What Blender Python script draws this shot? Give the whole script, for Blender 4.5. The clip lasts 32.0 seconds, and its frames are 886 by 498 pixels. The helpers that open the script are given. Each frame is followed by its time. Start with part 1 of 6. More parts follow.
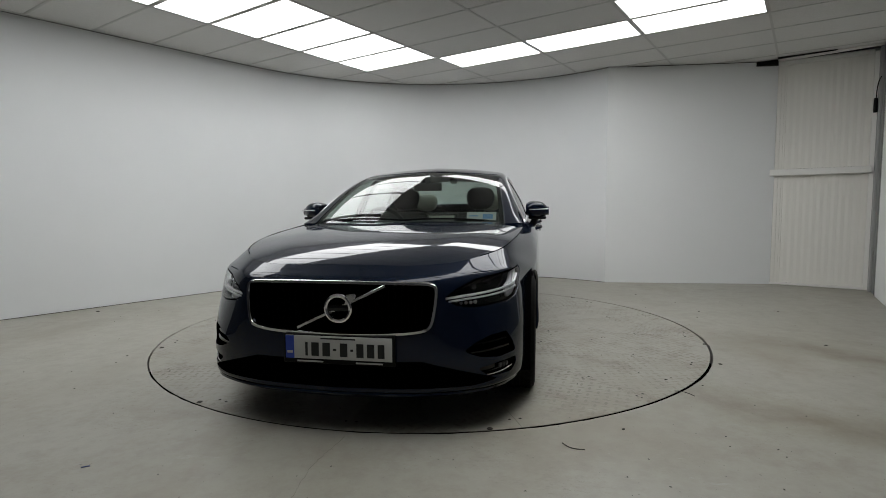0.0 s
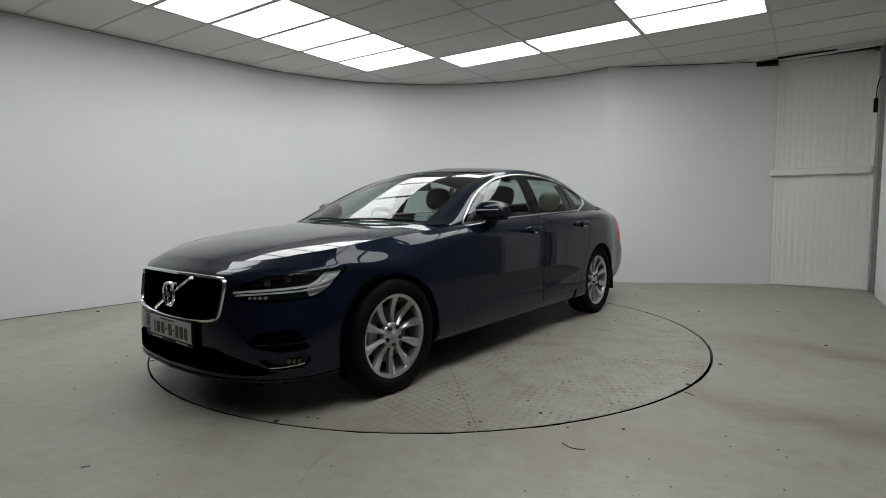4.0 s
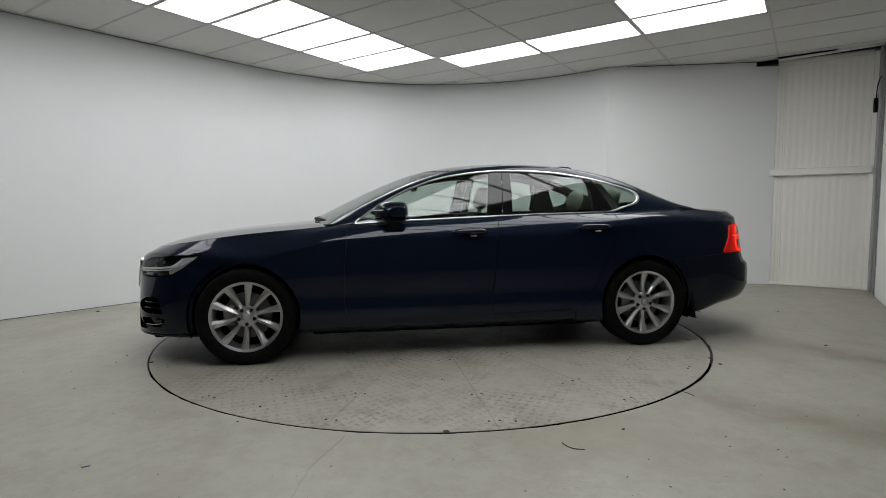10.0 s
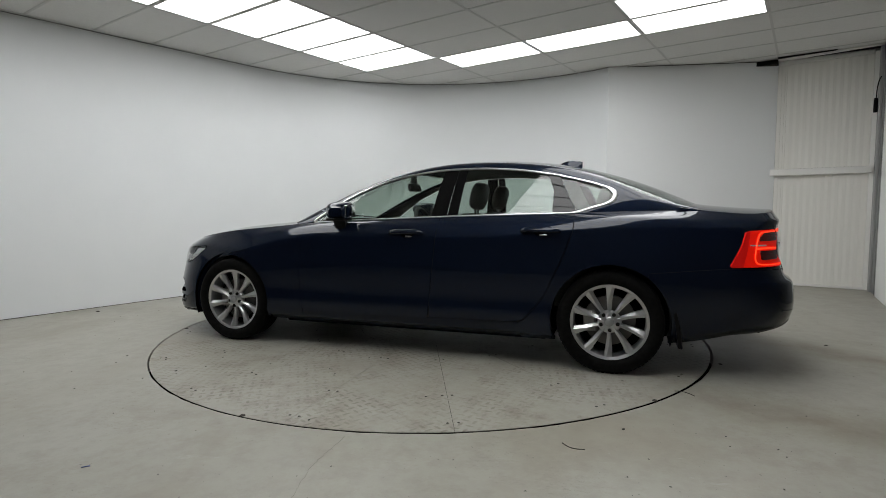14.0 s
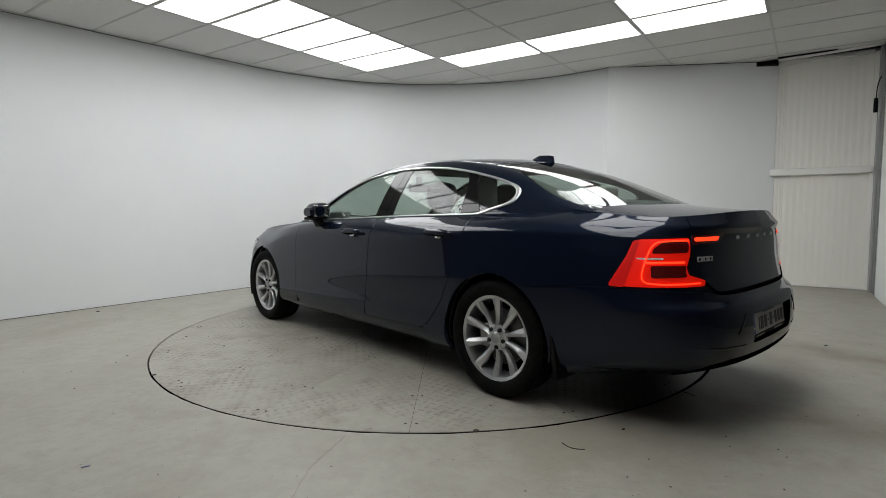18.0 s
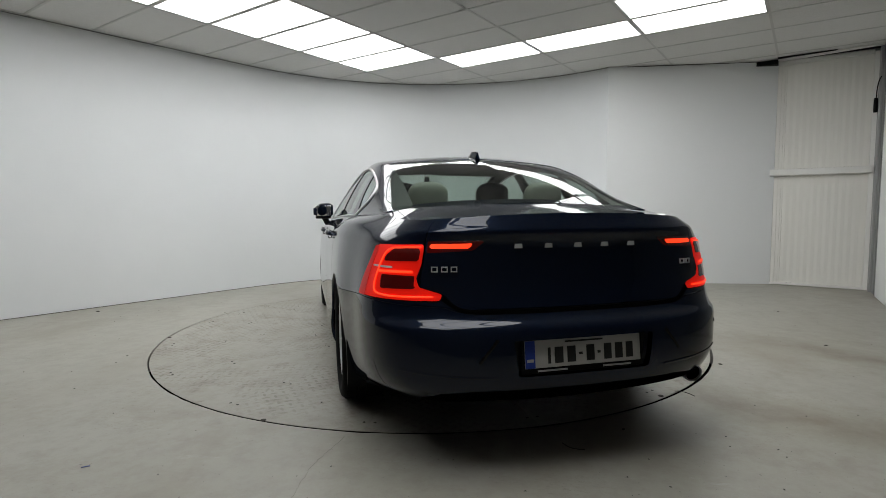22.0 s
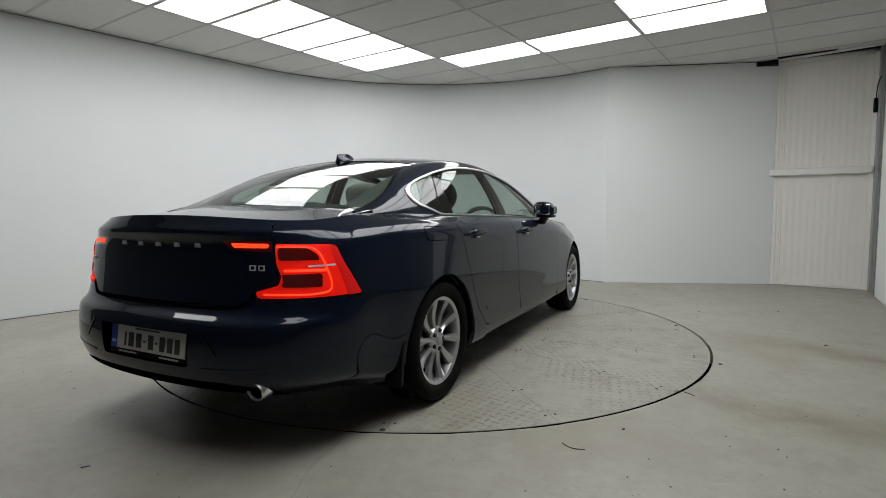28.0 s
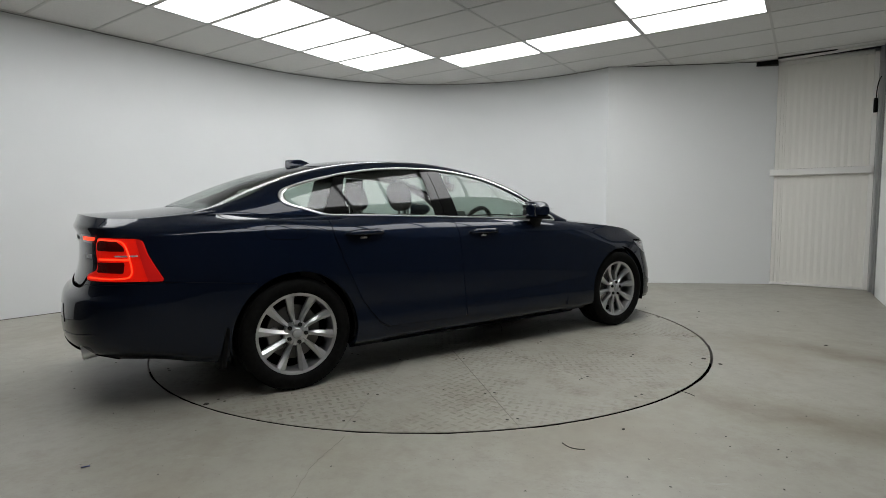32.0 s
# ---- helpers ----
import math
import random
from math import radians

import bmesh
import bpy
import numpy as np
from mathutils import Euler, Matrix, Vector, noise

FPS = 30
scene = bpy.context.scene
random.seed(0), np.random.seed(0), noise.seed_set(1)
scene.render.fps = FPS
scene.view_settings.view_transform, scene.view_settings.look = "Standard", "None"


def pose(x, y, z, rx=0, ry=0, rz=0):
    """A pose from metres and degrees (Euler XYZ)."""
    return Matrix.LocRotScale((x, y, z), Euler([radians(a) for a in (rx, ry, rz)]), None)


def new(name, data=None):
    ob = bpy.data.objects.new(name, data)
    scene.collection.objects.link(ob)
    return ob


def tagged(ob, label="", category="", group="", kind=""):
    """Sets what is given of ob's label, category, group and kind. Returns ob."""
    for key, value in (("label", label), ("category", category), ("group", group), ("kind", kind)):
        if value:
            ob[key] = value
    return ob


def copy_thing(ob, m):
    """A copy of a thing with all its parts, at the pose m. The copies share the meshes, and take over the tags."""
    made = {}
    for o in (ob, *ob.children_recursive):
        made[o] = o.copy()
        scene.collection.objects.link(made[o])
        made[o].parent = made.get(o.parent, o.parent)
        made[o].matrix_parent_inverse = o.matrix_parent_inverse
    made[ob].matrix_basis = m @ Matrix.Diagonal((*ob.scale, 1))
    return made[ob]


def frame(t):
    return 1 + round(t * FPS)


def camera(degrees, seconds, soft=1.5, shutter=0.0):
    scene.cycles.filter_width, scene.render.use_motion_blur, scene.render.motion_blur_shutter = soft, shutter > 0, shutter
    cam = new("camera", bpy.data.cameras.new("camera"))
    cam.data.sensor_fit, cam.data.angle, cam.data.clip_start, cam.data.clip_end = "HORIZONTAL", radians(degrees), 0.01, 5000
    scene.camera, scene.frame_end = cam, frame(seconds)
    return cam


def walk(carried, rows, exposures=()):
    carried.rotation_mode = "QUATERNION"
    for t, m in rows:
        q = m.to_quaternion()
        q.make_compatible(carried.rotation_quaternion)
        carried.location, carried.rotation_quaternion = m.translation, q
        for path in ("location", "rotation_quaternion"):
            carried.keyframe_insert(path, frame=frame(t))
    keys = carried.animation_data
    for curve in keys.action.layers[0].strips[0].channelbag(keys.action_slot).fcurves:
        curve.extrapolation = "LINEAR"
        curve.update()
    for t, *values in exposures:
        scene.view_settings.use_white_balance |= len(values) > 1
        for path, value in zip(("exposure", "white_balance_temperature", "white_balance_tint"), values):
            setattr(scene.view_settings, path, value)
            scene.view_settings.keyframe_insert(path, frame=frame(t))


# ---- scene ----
# Camera on a stand, turntable centre at the origin, car turning with it.
cam = camera(79.75, 32.0, soft=0.4)
EYE = Matrix.Translation((0, -4.685, 1.074)) @ pose(0, 0, 0, 0, 0, -1.20) @ pose(0, 0, 0, 90 - 4.52) @ pose(0, 0, 0, 0, 0, -0.36)
walk(cam, [(0.0, EYE), (32.0, EYE)], [(0.0, -0.23), (3.0, -0.22), (6.0, -0.14), (9.0, -0.06), (14.0, -0.01), (18.0, 0.06), (22.0, 0.03), (25.0, 0.02), (28.0, 0.03), (32.0, 0.03)])
scene.view_settings.exposure = 0.0

# ---- light: only the lit ceiling tiles; the world is dark ----
world = bpy.data.worlds.new("world")
world.use_nodes = True
world.node_tree.nodes["Background"].inputs[0].default_value = (0.02, 0.02, 0.02, 1)
world.node_tree.nodes["Background"].inputs[1].default_value = 0.1
scene.world = world
LAMP = 5.2

CEIL = 2.97
TABLE_R = 2.225
TURN_0, TURN_RATE = -101.607, -7.0416

# ---- materials ----
def material(name, color=(0.5, 0.5, 0.5), rough=0.5, metal=0.0, **extra):
    m = bpy.data.materials.new(name)
    m.use_nodes = True
    b = m.node_tree.nodes["Principled BSDF"]
    b.inputs["Base Color"].default_value = (*color, 1)
    b.inputs["Roughness"].default_value = rough
    b.inputs["Metallic"].default_value = metal
    for key, value in extra.items():
        b.inputs[key.replace("_", " ")].default_value = value
    return m


def link(m, a, b):
    m.node_tree.links.new(a, b)


def node(m, kind, **values):
    n = m.node_tree.nodes.new(kind)
    for key, value in values.items():
        n.inputs[key.replace("_", " ")].default_value = value
    return n


def coords(m):
    return m.node_tree.nodes.new("ShaderNodeTexCoord").outputs["Object"]


def ramp(m, source, stops):
    r = m.node_tree.nodes.new("ShaderNodeValToRGB")
    e = r.color_ramp.elements
    while len(e) < len(stops):
        e.new(0.5)
    for k, (at, c) in enumerate(stops):
        e[k].position, e[k].color = at, (*c, 1)
    link(m, source, r.inputs[0])
    return r.outputs[0]


def noisy(m, scale, detail=4, rough=0.6, vector=None):
    n = node(m, "ShaderNodeTexNoise", Scale=scale, Detail=detail, Roughness=rough)
    link(m, vector or coords(m), n.inputs["Vector"])
    return n.outputs["Fac"]


def mix(m, fac, a, b, blend="MIX"):
    n = m.node_tree.nodes.new("ShaderNodeMix")
    n.data_type, n.blend_type = "RGBA", blend
    for socket, value in ((n.inputs[0], fac), (n.inputs[6], a), (n.inputs[7], b)):
        if hasattr(value, "links"):
            link(m, value, socket)
        else:
            socket.default_value = value if isinstance(value, float) else (*value, 1)
    return n.outputs[2]


def bump(m, height, strength, distance):
    n = node(m, "ShaderNodeBump", Strength=strength, Distance=distance)
    link(m, height, n.inputs["Height"])
    link(m, n.outputs[0], m.node_tree.nodes["Principled BSDF"].inputs["Normal"])
    return n


def into(m, source, name):
    link(m, source, m.node_tree.nodes["Principled BSDF"].inputs[name])


def glowing(name, color, strength):
    m = material(name, color, 0.4)
    b = m.node_tree.nodes["Principled BSDF"]
    b.inputs["Emission Color"].default_value = (*color, 1)
    b.inputs["Emission Strength"].default_value = strength
    return m


def math_node(m, operation, a, b=0.0):
    n = m.node_tree.nodes.new("ShaderNodeMath")
    n.operation = operation
    for socket, value in zip(n.inputs, (a, b)):
        if hasattr(value, "links"):
            link(m, value, socket)
        else:
            socket.default_value = value
    return n.outputs[0]


def lozenges(m, pitch):
    """Height of a pressed tread plate: small lozenges that lie across one another by turns."""
    spin = node(m, "ShaderNodeMapping", Rotation=(0, 0, radians(45)), Scale=(1 / pitch, 1 / pitch, 1))
    link(m, coords(m), spin.inputs[0])
    sep = m.node_tree.nodes.new("ShaderNodeSeparateXYZ")
    link(m, spin.outputs[0], sep.inputs[0])
    x, y = sep.outputs[0], sep.outputs[1]
    odd = math_node(m, "MODULO", math_node(m, "ADD", math_node(m, "ADD", math_node(m, "FLOOR", x), math_node(m, "FLOOR", y)), 400.0), 2.0)
    fx = math_node(m, "SUBTRACT", math_node(m, "FRACT", x), 0.5)
    fy = math_node(m, "SUBTRACT", math_node(m, "FRACT", y), 0.5)
    a = math_node(m, "ADD", 2.0, math_node(m, "MULTIPLY", odd, 3.4))
    b = math_node(m, "SUBTRACT", 5.4, math_node(m, "MULTIPLY", odd, 3.4))
    u, v = math_node(m, "MULTIPLY", fx, a), math_node(m, "MULTIPLY", fy, b)
    d = math_node(m, "ADD", math_node(m, "MULTIPLY", u, u), math_node(m, "MULTIPLY", v, v))
    return ramp(m, d, [(0.45, (1, 1, 1)), (1.0, (0, 0, 0))])


def vector_at(m, ob=None):
    """Coordinates in the space of a chosen thing, so that marks run on over all its plates."""
    n = m.node_tree.nodes.new("ShaderNodeTexCoord")
    n.object = ob
    return n.outputs["Object"]


def stretched(m, vector, turn, sx, sy):
    n = node(m, "ShaderNodeMapping", Rotation=(0, 0, radians(turn)), Scale=(sx, sy, 1))
    link(m, vector, n.inputs[0])
    return n.outputs[0]


def grey(a):
    return (a, a, a)


def wheel_tracks(m, vector):
    """Two brown bands of dirt where cars roll on and off, a track's width apart."""
    sep = m.node_tree.nodes.new("ShaderNodeSeparateXYZ")
    link(m, vector, sep.inputs[0])
    across = math_node(m, "ADD", math_node(m, "MULTIPLY", sep.outputs[0], 0.717), math_node(m, "MULTIPLY", sep.outputs[1], 0.697))
    wander = math_node(m, "MULTIPLY", math_node(m, "SUBTRACT", noisy(m, 1.3, 5, 0.6, vector), 0.5), 0.45)
    across = math_node(m, "ADD", across, wander)
    ahead = math_node(m, "SUBTRACT", math_node(m, "MULTIPLY", sep.outputs[0], 0.697), math_node(m, "MULTIPLY", sep.outputs[1], 0.717))
    far = ramp(m, math_node(m, "MULTIPLY", ahead, 0.25), [(0.42, grey(0)), (0.62, grey(1))])
    bands = []
    for c in (1.42, -0.15):
        d = math_node(m, "ABSOLUTE", math_node(m, "SUBTRACT", across, c))
        bands.append(ramp(m, math_node(m, "MULTIPLY", d, 2.0), [(0.06, grey(1)), (0.55, grey(0))]))
    both = math_node(m, "MAXIMUM", bands[0], bands[1])
    patchy = ramp(m, noisy(m, 3.2, 8, 0.7, vector), [(0.30, grey(0.25)), (0.68, grey(1))])
    return math_node(m, "MULTIPLY", math_node(m, "MULTIPLY", both, far), patchy)


def floor_paint(name, tread, ob=None):
    """Worn grey-beige floor paint; with tread: pressed lozenges under the paint."""
    m = material(name, rough=0.5)
    v = vector_at(m, ob)
    big, small = noisy(m, 0.7, 5, 0.6, v), noisy(m, 9.0, 6, 0.7, v)
    base = ramp(m, big, [(0.3, (0.300, 0.292, 0.246)), (0.55, (0.342, 0.335, 0.291)), (0.75, (0.372, 0.365, 0.325))])
    base = mix(m, ramp(m, small, [(0.45, grey(0)), (0.8, grey(0.55))]), base, (0.225, 0.21, 0.178))
    cloud = noisy(m, 3.4, 9, 0.75, v)
    base = mix(m, ramp(m, cloud, [(0.48, grey(0)), (0.70, grey(0.55))]), base, (0.235, 0.212, 0.165))
    worn = noisy(m, 1.0, 4, 0.6, stretched(m, v, 44, 1.1, 0.55))
    base = mix(m, ramp(m, worn, [(0.50, grey(0)), (0.72, grey(0.55))]), base, (0.235, 0.205, 0.155))
    scuff = noisy(m, 14.0, 9, 0.8, v)
    base = mix(m, ramp(m, scuff, [(0.62, grey(0)), (0.72, grey(0.6))]), base, (0.46, 0.45, 0.415))
    pale = noisy(m, 2.2, 10, 0.78, stretched(m, v, -20, 1.0, 2.4))
    base = mix(m, ramp(m, pale, [(0.60, grey(0)), (0.70, grey(0.5))]), base, (0.43, 0.42, 0.385))
    speck = noisy(m, 48.0, 3, 0.55, v)
    base = mix(m, ramp(m, speck, [(0.69, grey(0)), (0.75, grey(0.85))]), base, (0.10, 0.093, 0.08))
    rub = noisy(m, 26.0, 6, 0.75, stretched(m, v, 62, 0.5, 1.6))
    base = mix(m, ramp(m, rub, [(0.66, grey(0)), (0.78, grey(0.5))]), base, (0.15, 0.14, 0.12))
    patch = ramp(m, noisy(m, 1.6, 5, 0.65, v), [(0.52, grey(0)), (0.64, grey(1))])
    etched = ramp(m, noisy(m, 38.0, 8, 0.85, stretched(m, v, 30, 0.8, 1.5)), [(0.53, grey(0)), (0.62, grey(0.75))])
    base = mix(m, math_node(m, "MULTIPLY", patch, etched), base, (0.205, 0.19, 0.155))
    height = small
    if tread:
        t = lozenges(m, 0.054)
        where = ramp(m, noisy(m, 1.5, 4, 0.6, v), [(0.41, grey(0.08)), (0.58, grey(1.0))])
        shown = math_node(m, "MULTIPLY", t, where)
        dirty = ramp(m, noisy(m, 1.9, 6, 0.7, v), [(0.44, grey(0.26)), (0.62, grey(0.9))])
        base = mix(m, math_node(m, "MULTIPLY", shown, dirty), base, (0.165, 0.15, 0.118))
        rust = noisy(m, 3.0, 9, 0.8, v)
        base = mix(m, ramp(m, rust, [(0.50, grey(0)), (0.70, grey(0.7))]), base, (0.155, 0.125, 0.085))
        height = math_node(m, "ADD", math_node(m, "MULTIPLY", small, 0.3), shown)
    else:
        base = mix(m, math_node(m, "MULTIPLY", wheel_tracks(m, v), 0.9), base, (0.165, 0.138, 0.092))
    into(m, base, "Base Color")
    into(m, ramp(m, big, [(0.3, (0.36, 0.36, 0.36)), (0.8, (0.52, 0.52, 0.52))]), "Roughness")
    bump(m, height, 0.45 if tread else 0.3, 0.002)
    return m


def car_paint():
    m = material("dark_blue_metallic_paint", (0.004, 0.009, 0.028), 0.36, 0.3, Coat_Weight=1.0, Coat_Roughness=0.015, Coat_IOR=1.40, Specular_IOR_Level=0.0)
    fleck = noisy(m, 900.0, 1, 0.5)
    into(m, ramp(m, fleck, [(0.3, (0.0034, 0.0063, 0.0146)), (0.7, (0.0070, 0.0126, 0.0288))]), "Base Color")
    return m


def wall_paint():
    m = material("white_wall_paint", rough=0.62)
    base = ramp(m, noisy(m, 0.5, 4), [(0.3, (0.715, 0.735, 0.745)), (0.7, (0.765, 0.78, 0.79))])
    mark = noisy(m, 5.0, 8, 0.75)
    base = mix(m, ramp(m, mark, [(0.68, (0, 0, 0)), (0.8, (0.25, 0.25, 0.25))]), base, (0.6, 0.6, 0.58))
    into(m, base, "Base Color")
    bump(m, noisy(m, 60.0, 4), 0.08, 0.002)
    return m


def ceiling_tile():
    m = material("mineral_ceiling_tile", rough=0.9)
    into(m, ramp(m, noisy(m, 140.0, 3), [(0.35, (0.64, 0.635, 0.62)), (0.6, (0.76, 0.755, 0.74))]), "Base Color")
    bump(m, noisy(m, 220.0, 2), 0.3, 0.002)
    return m


def rubber():
    m = material("tyre_rubber", (0.018, 0.018, 0.019), 0.75)
    into(m, ramp(m, noisy(m, 35.0, 5), [(0.35, (0.0025, 0.0025, 0.0025)), (0.75, (0.008, 0.0078, 0.0075))]), "Base Color")
    bump(m, noisy(m, 160.0, 2), 0.2, 0.001)
    return m


PAINT = car_paint()
WALL = wall_paint()
FLOOR = floor_paint("floor_paint", False)
TILE = ceiling_tile()
GRID = material("white_grid_metal", (0.55, 0.545, 0.53), 0.5)
LIT = glowing("lit_tile", (0.99, 1.0, 1.0), LAMP)
BLACK = material("black_plastic", (0.003, 0.003, 0.0032), 0.5, Specular_IOR_Level=0.15)
GLOSS = material("gloss_black", (0.003, 0.003, 0.0035), 0.06, 0.0, Specular_IOR_Level=0.35)
GRILLE_BLACK = material("grille_black", (0.0006, 0.0006, 0.0006), 0.7, Specular_IOR_Level=0.0)
GAP = material("dark_gap", (0.002, 0.002, 0.002), 0.95, Specular_IOR_Level=0.0)
CHROME = material("bright_chrome", (0.86, 0.87, 0.88), 0.09, 1.0)
TRIM = material("brushed_window_trim", (0.80, 0.805, 0.81), 0.32, 0.9)
SATIN = material("satin_chrome", (0.70, 0.71, 0.72), 0.22, 1.0)
ALLOY = material("silver_alloy", (0.57, 0.575, 0.585), 0.34, 0.85, Coat_Weight=0.25)
STEEL = material("brake_steel", (0.30, 0.29, 0.28), 0.4, 1.0)
DISC = material("dull_brake_disc", (0.15, 0.145, 0.14), 0.5, 0.8)
RUBBER = rubber()
RUBBER.node_tree.nodes["Principled BSDF"].inputs["Specular IOR Level"].default_value = 0.1
RED = material("red_lens", (0.11, 0.003, 0.003), 0.08, 0.0, Coat_Weight=1.0)
RED_GLOW = glowing("lit_red_lens", (1.0, 0.010, 0.002), 0.25)
RED_EDGE = glowing("bright_red_light_guide", (1.0, 0.05, 0.012), 1.25)
WHITE_PLATE = material("plate_white", (0.47, 0.47, 0.455), 0.35)
BLUE_PLATE = material("plate_blue", (0.02, 0.05, 0.32), 0.35)
INK = material("plate_ink", (0.01, 0.01, 0.01), 0.4)
PALE_INK = material("pale_print", (0.42, 0.42, 0.42), 0.4)
LEATHER = material("pale_cream_leather", (0.27, 0.275, 0.235), 0.5)
DARK_TRIM = material("charcoal_trim", (0.012, 0.012, 0.0125), 0.6)
DARK_LEATHER = material("dark_leather", (0.03, 0.03, 0.03), 0.5, Specular_IOR_Level=0.3)
LINING = material("grey_headlining", (0.11, 0.11, 0.105), 0.85)
LAMP_CLEAR = material("lamp_reflector", (0.70, 0.71, 0.73), 0.3, 0.12)
RED_DIM = glowing("dim_red_lens", (0.75, 0.006, 0.004), 0.10)
CELL = material("dim_lamp_cell", (0.09, 0.09, 0.095), 0.2, 0.6)
LETTER = material("brushed_letter_metal", (0.72, 0.73, 0.74), 0.42, 0.7)
DRL = material("white_light_guide", (0.93, 0.94, 0.95), 0.2, 0.35, Coat_Weight=0.6)
CREAM_PANEL = material("ribbed_panel_cream", (0.80, 0.785, 0.735), 0.55)
GRID_WHITE = material("white_rail_paint", (0.82, 0.81, 0.78), 0.45)
BOARD = material("white_laminate_board", (0.845, 0.86, 0.865), 0.5)
# for unseen added walls, dark so that the car's ends reflect little
REFLECTED_DARK = material("dark_reflection_paint", (0.045, 0.045, 0.048), 0.6)
FRAME_GREY = material("grey_frame", (0.34, 0.345, 0.345), 0.45)
DARK_FRAME = material("dark_grey_frame", (0.16, 0.168, 0.17), 0.45)
JOINT = material("dusty_joint", (0.07, 0.066, 0.058), 0.9)


def clear_glass(name, tint, rough=0.0):
    """Thin glass: tinted see-through with a mirror coat by Fresnel."""
    m = bpy.data.materials.new(name)
    m.use_nodes = True
    t = m.node_tree
    t.nodes.clear()
    out = t.nodes.new("ShaderNodeOutputMaterial")
    see, shine, both, facing = (t.nodes.new("ShaderNode" + k) for k in ("BsdfTransparent", "BsdfGlossy", "MixShader", "LayerWeight"))
    see.inputs[0].default_value = (*tint, 1)
    shine.inputs["Roughness"].default_value = rough
    facing.inputs["Blend"].default_value = 0.5
    fifth = math_node(m, "POWER", facing.outputs["Facing"], 5.0)
    share = math_node(m, "ADD", math_node(m, "MULTIPLY", fifth, 0.90), 0.07)
    t.links.new(share, both.inputs[0])
    t.links.new(see.outputs[0], both.inputs[1])
    t.links.new(shine.outputs[0], both.inputs[2])
    t.links.new(both.outputs[0], out.inputs[0])
    return m


GLASS = clear_glass("green_tinted_glass", (0.66, 0.745, 0.70))
LENS = clear_glass("clear_lens", (0.93, 0.94, 0.95))


# ---- mesh helpers ----
def mesh_object(name, verts, faces, mat, parent=None, label="", smooth=False, normals=None):
    me = bpy.data.meshes.new(name)
    me.from_pydata([tuple(map(float, v)) for v in verts], [], [tuple(map(int, f)) for f in faces])
    me.materials.append(mat)
    if smooth:
        me.polygons.foreach_set("use_smooth", [True] * len(me.polygons))
    if normals is not None:
        me.normals_split_custom_set_from_vertices([tuple(map(float, v)) for v in normals])
    ob = new(name, me)
    ob.parent = parent
    if label:
        tagged(ob, label)
    return ob


def part(name, bm, mat, parent, label="", smooth=True, sharp=35):
    me = bpy.data.meshes.new(name)
    bm.normal_update()
    bm.to_mesh(me)
    bm.free()
    me.materials.append(mat)
    if smooth:
        me.polygons.foreach_set("use_smooth", [True] * len(me.polygons))
        me.set_sharp_from_angle(angle=radians(sharp))
    ob = new(name, me)
    ob.parent = parent
    if label:
        tagged(ob, label)
    return ob


def add_box(bm, x0, x1, y0, y1, z0, z1, bevel=0.0, m=None):
    made = bmesh.ops.create_cube(bm, size=1.0)["verts"]
    bmesh.ops.transform(bm, verts=made, matrix=Matrix.Translation(((x0 + x1) / 2, (y0 + y1) / 2, (z0 + z1) / 2)) @ Matrix.Diagonal((x1 - x0, y1 - y0, z1 - z0, 1)))
    if bevel:
        edges = list({e for v in made for e in v.link_edges})
        made = list({v for f in bmesh.ops.bevel(bm, geom=edges, offset=bevel, segments=3, profile=0.5, affect="EDGES")["faces"] for v in f.verts} | {v for v in made if v.is_valid})
    if m is not None:
        bmesh.ops.transform(bm, verts=made, matrix=m)
    return made


def add_lathe(bm, profile, n=48, m=None, closed=False):
    """Turn a profile of (radius, along) round the local y axis."""
    rings = []
    for r, a in profile:
        rings.append([bm.verts.new((r * math.cos(2 * math.pi * k / n), a, r * math.sin(2 * math.pi * k / n))) for k in range(n)])
    pairs = list(zip(rings, rings[1:])) + ([(rings[-1], rings[0])] if closed else [])
    for a, b in pairs:
        for k in range(n):
            bm.faces.new((a[k], a[(k + 1) % n], b[(k + 1) % n], b[k]))
    if m is not None:
        bmesh.ops.transform(bm, verts=[v for r in rings for v in r], matrix=m)
    return rings


def add_prism(bm, outline, lift, m=None):
    """A closed prism: outline of (x, y), from z 0 to lift."""
    low = [bm.verts.new((x, y, 0)) for x, y in outline]
    top = [bm.verts.new((x, y, lift)) for x, y in outline]
    n = len(outline)
    bm.faces.new(low[::-1])
    bm.faces.new(top)
    for k in range(n):
        bm.faces.new((low[k], low[(k + 1) % n], top[(k + 1) % n], top[k]))
    if m is not None:
        bmesh.ops.transform(bm, verts=low + top, matrix=m)


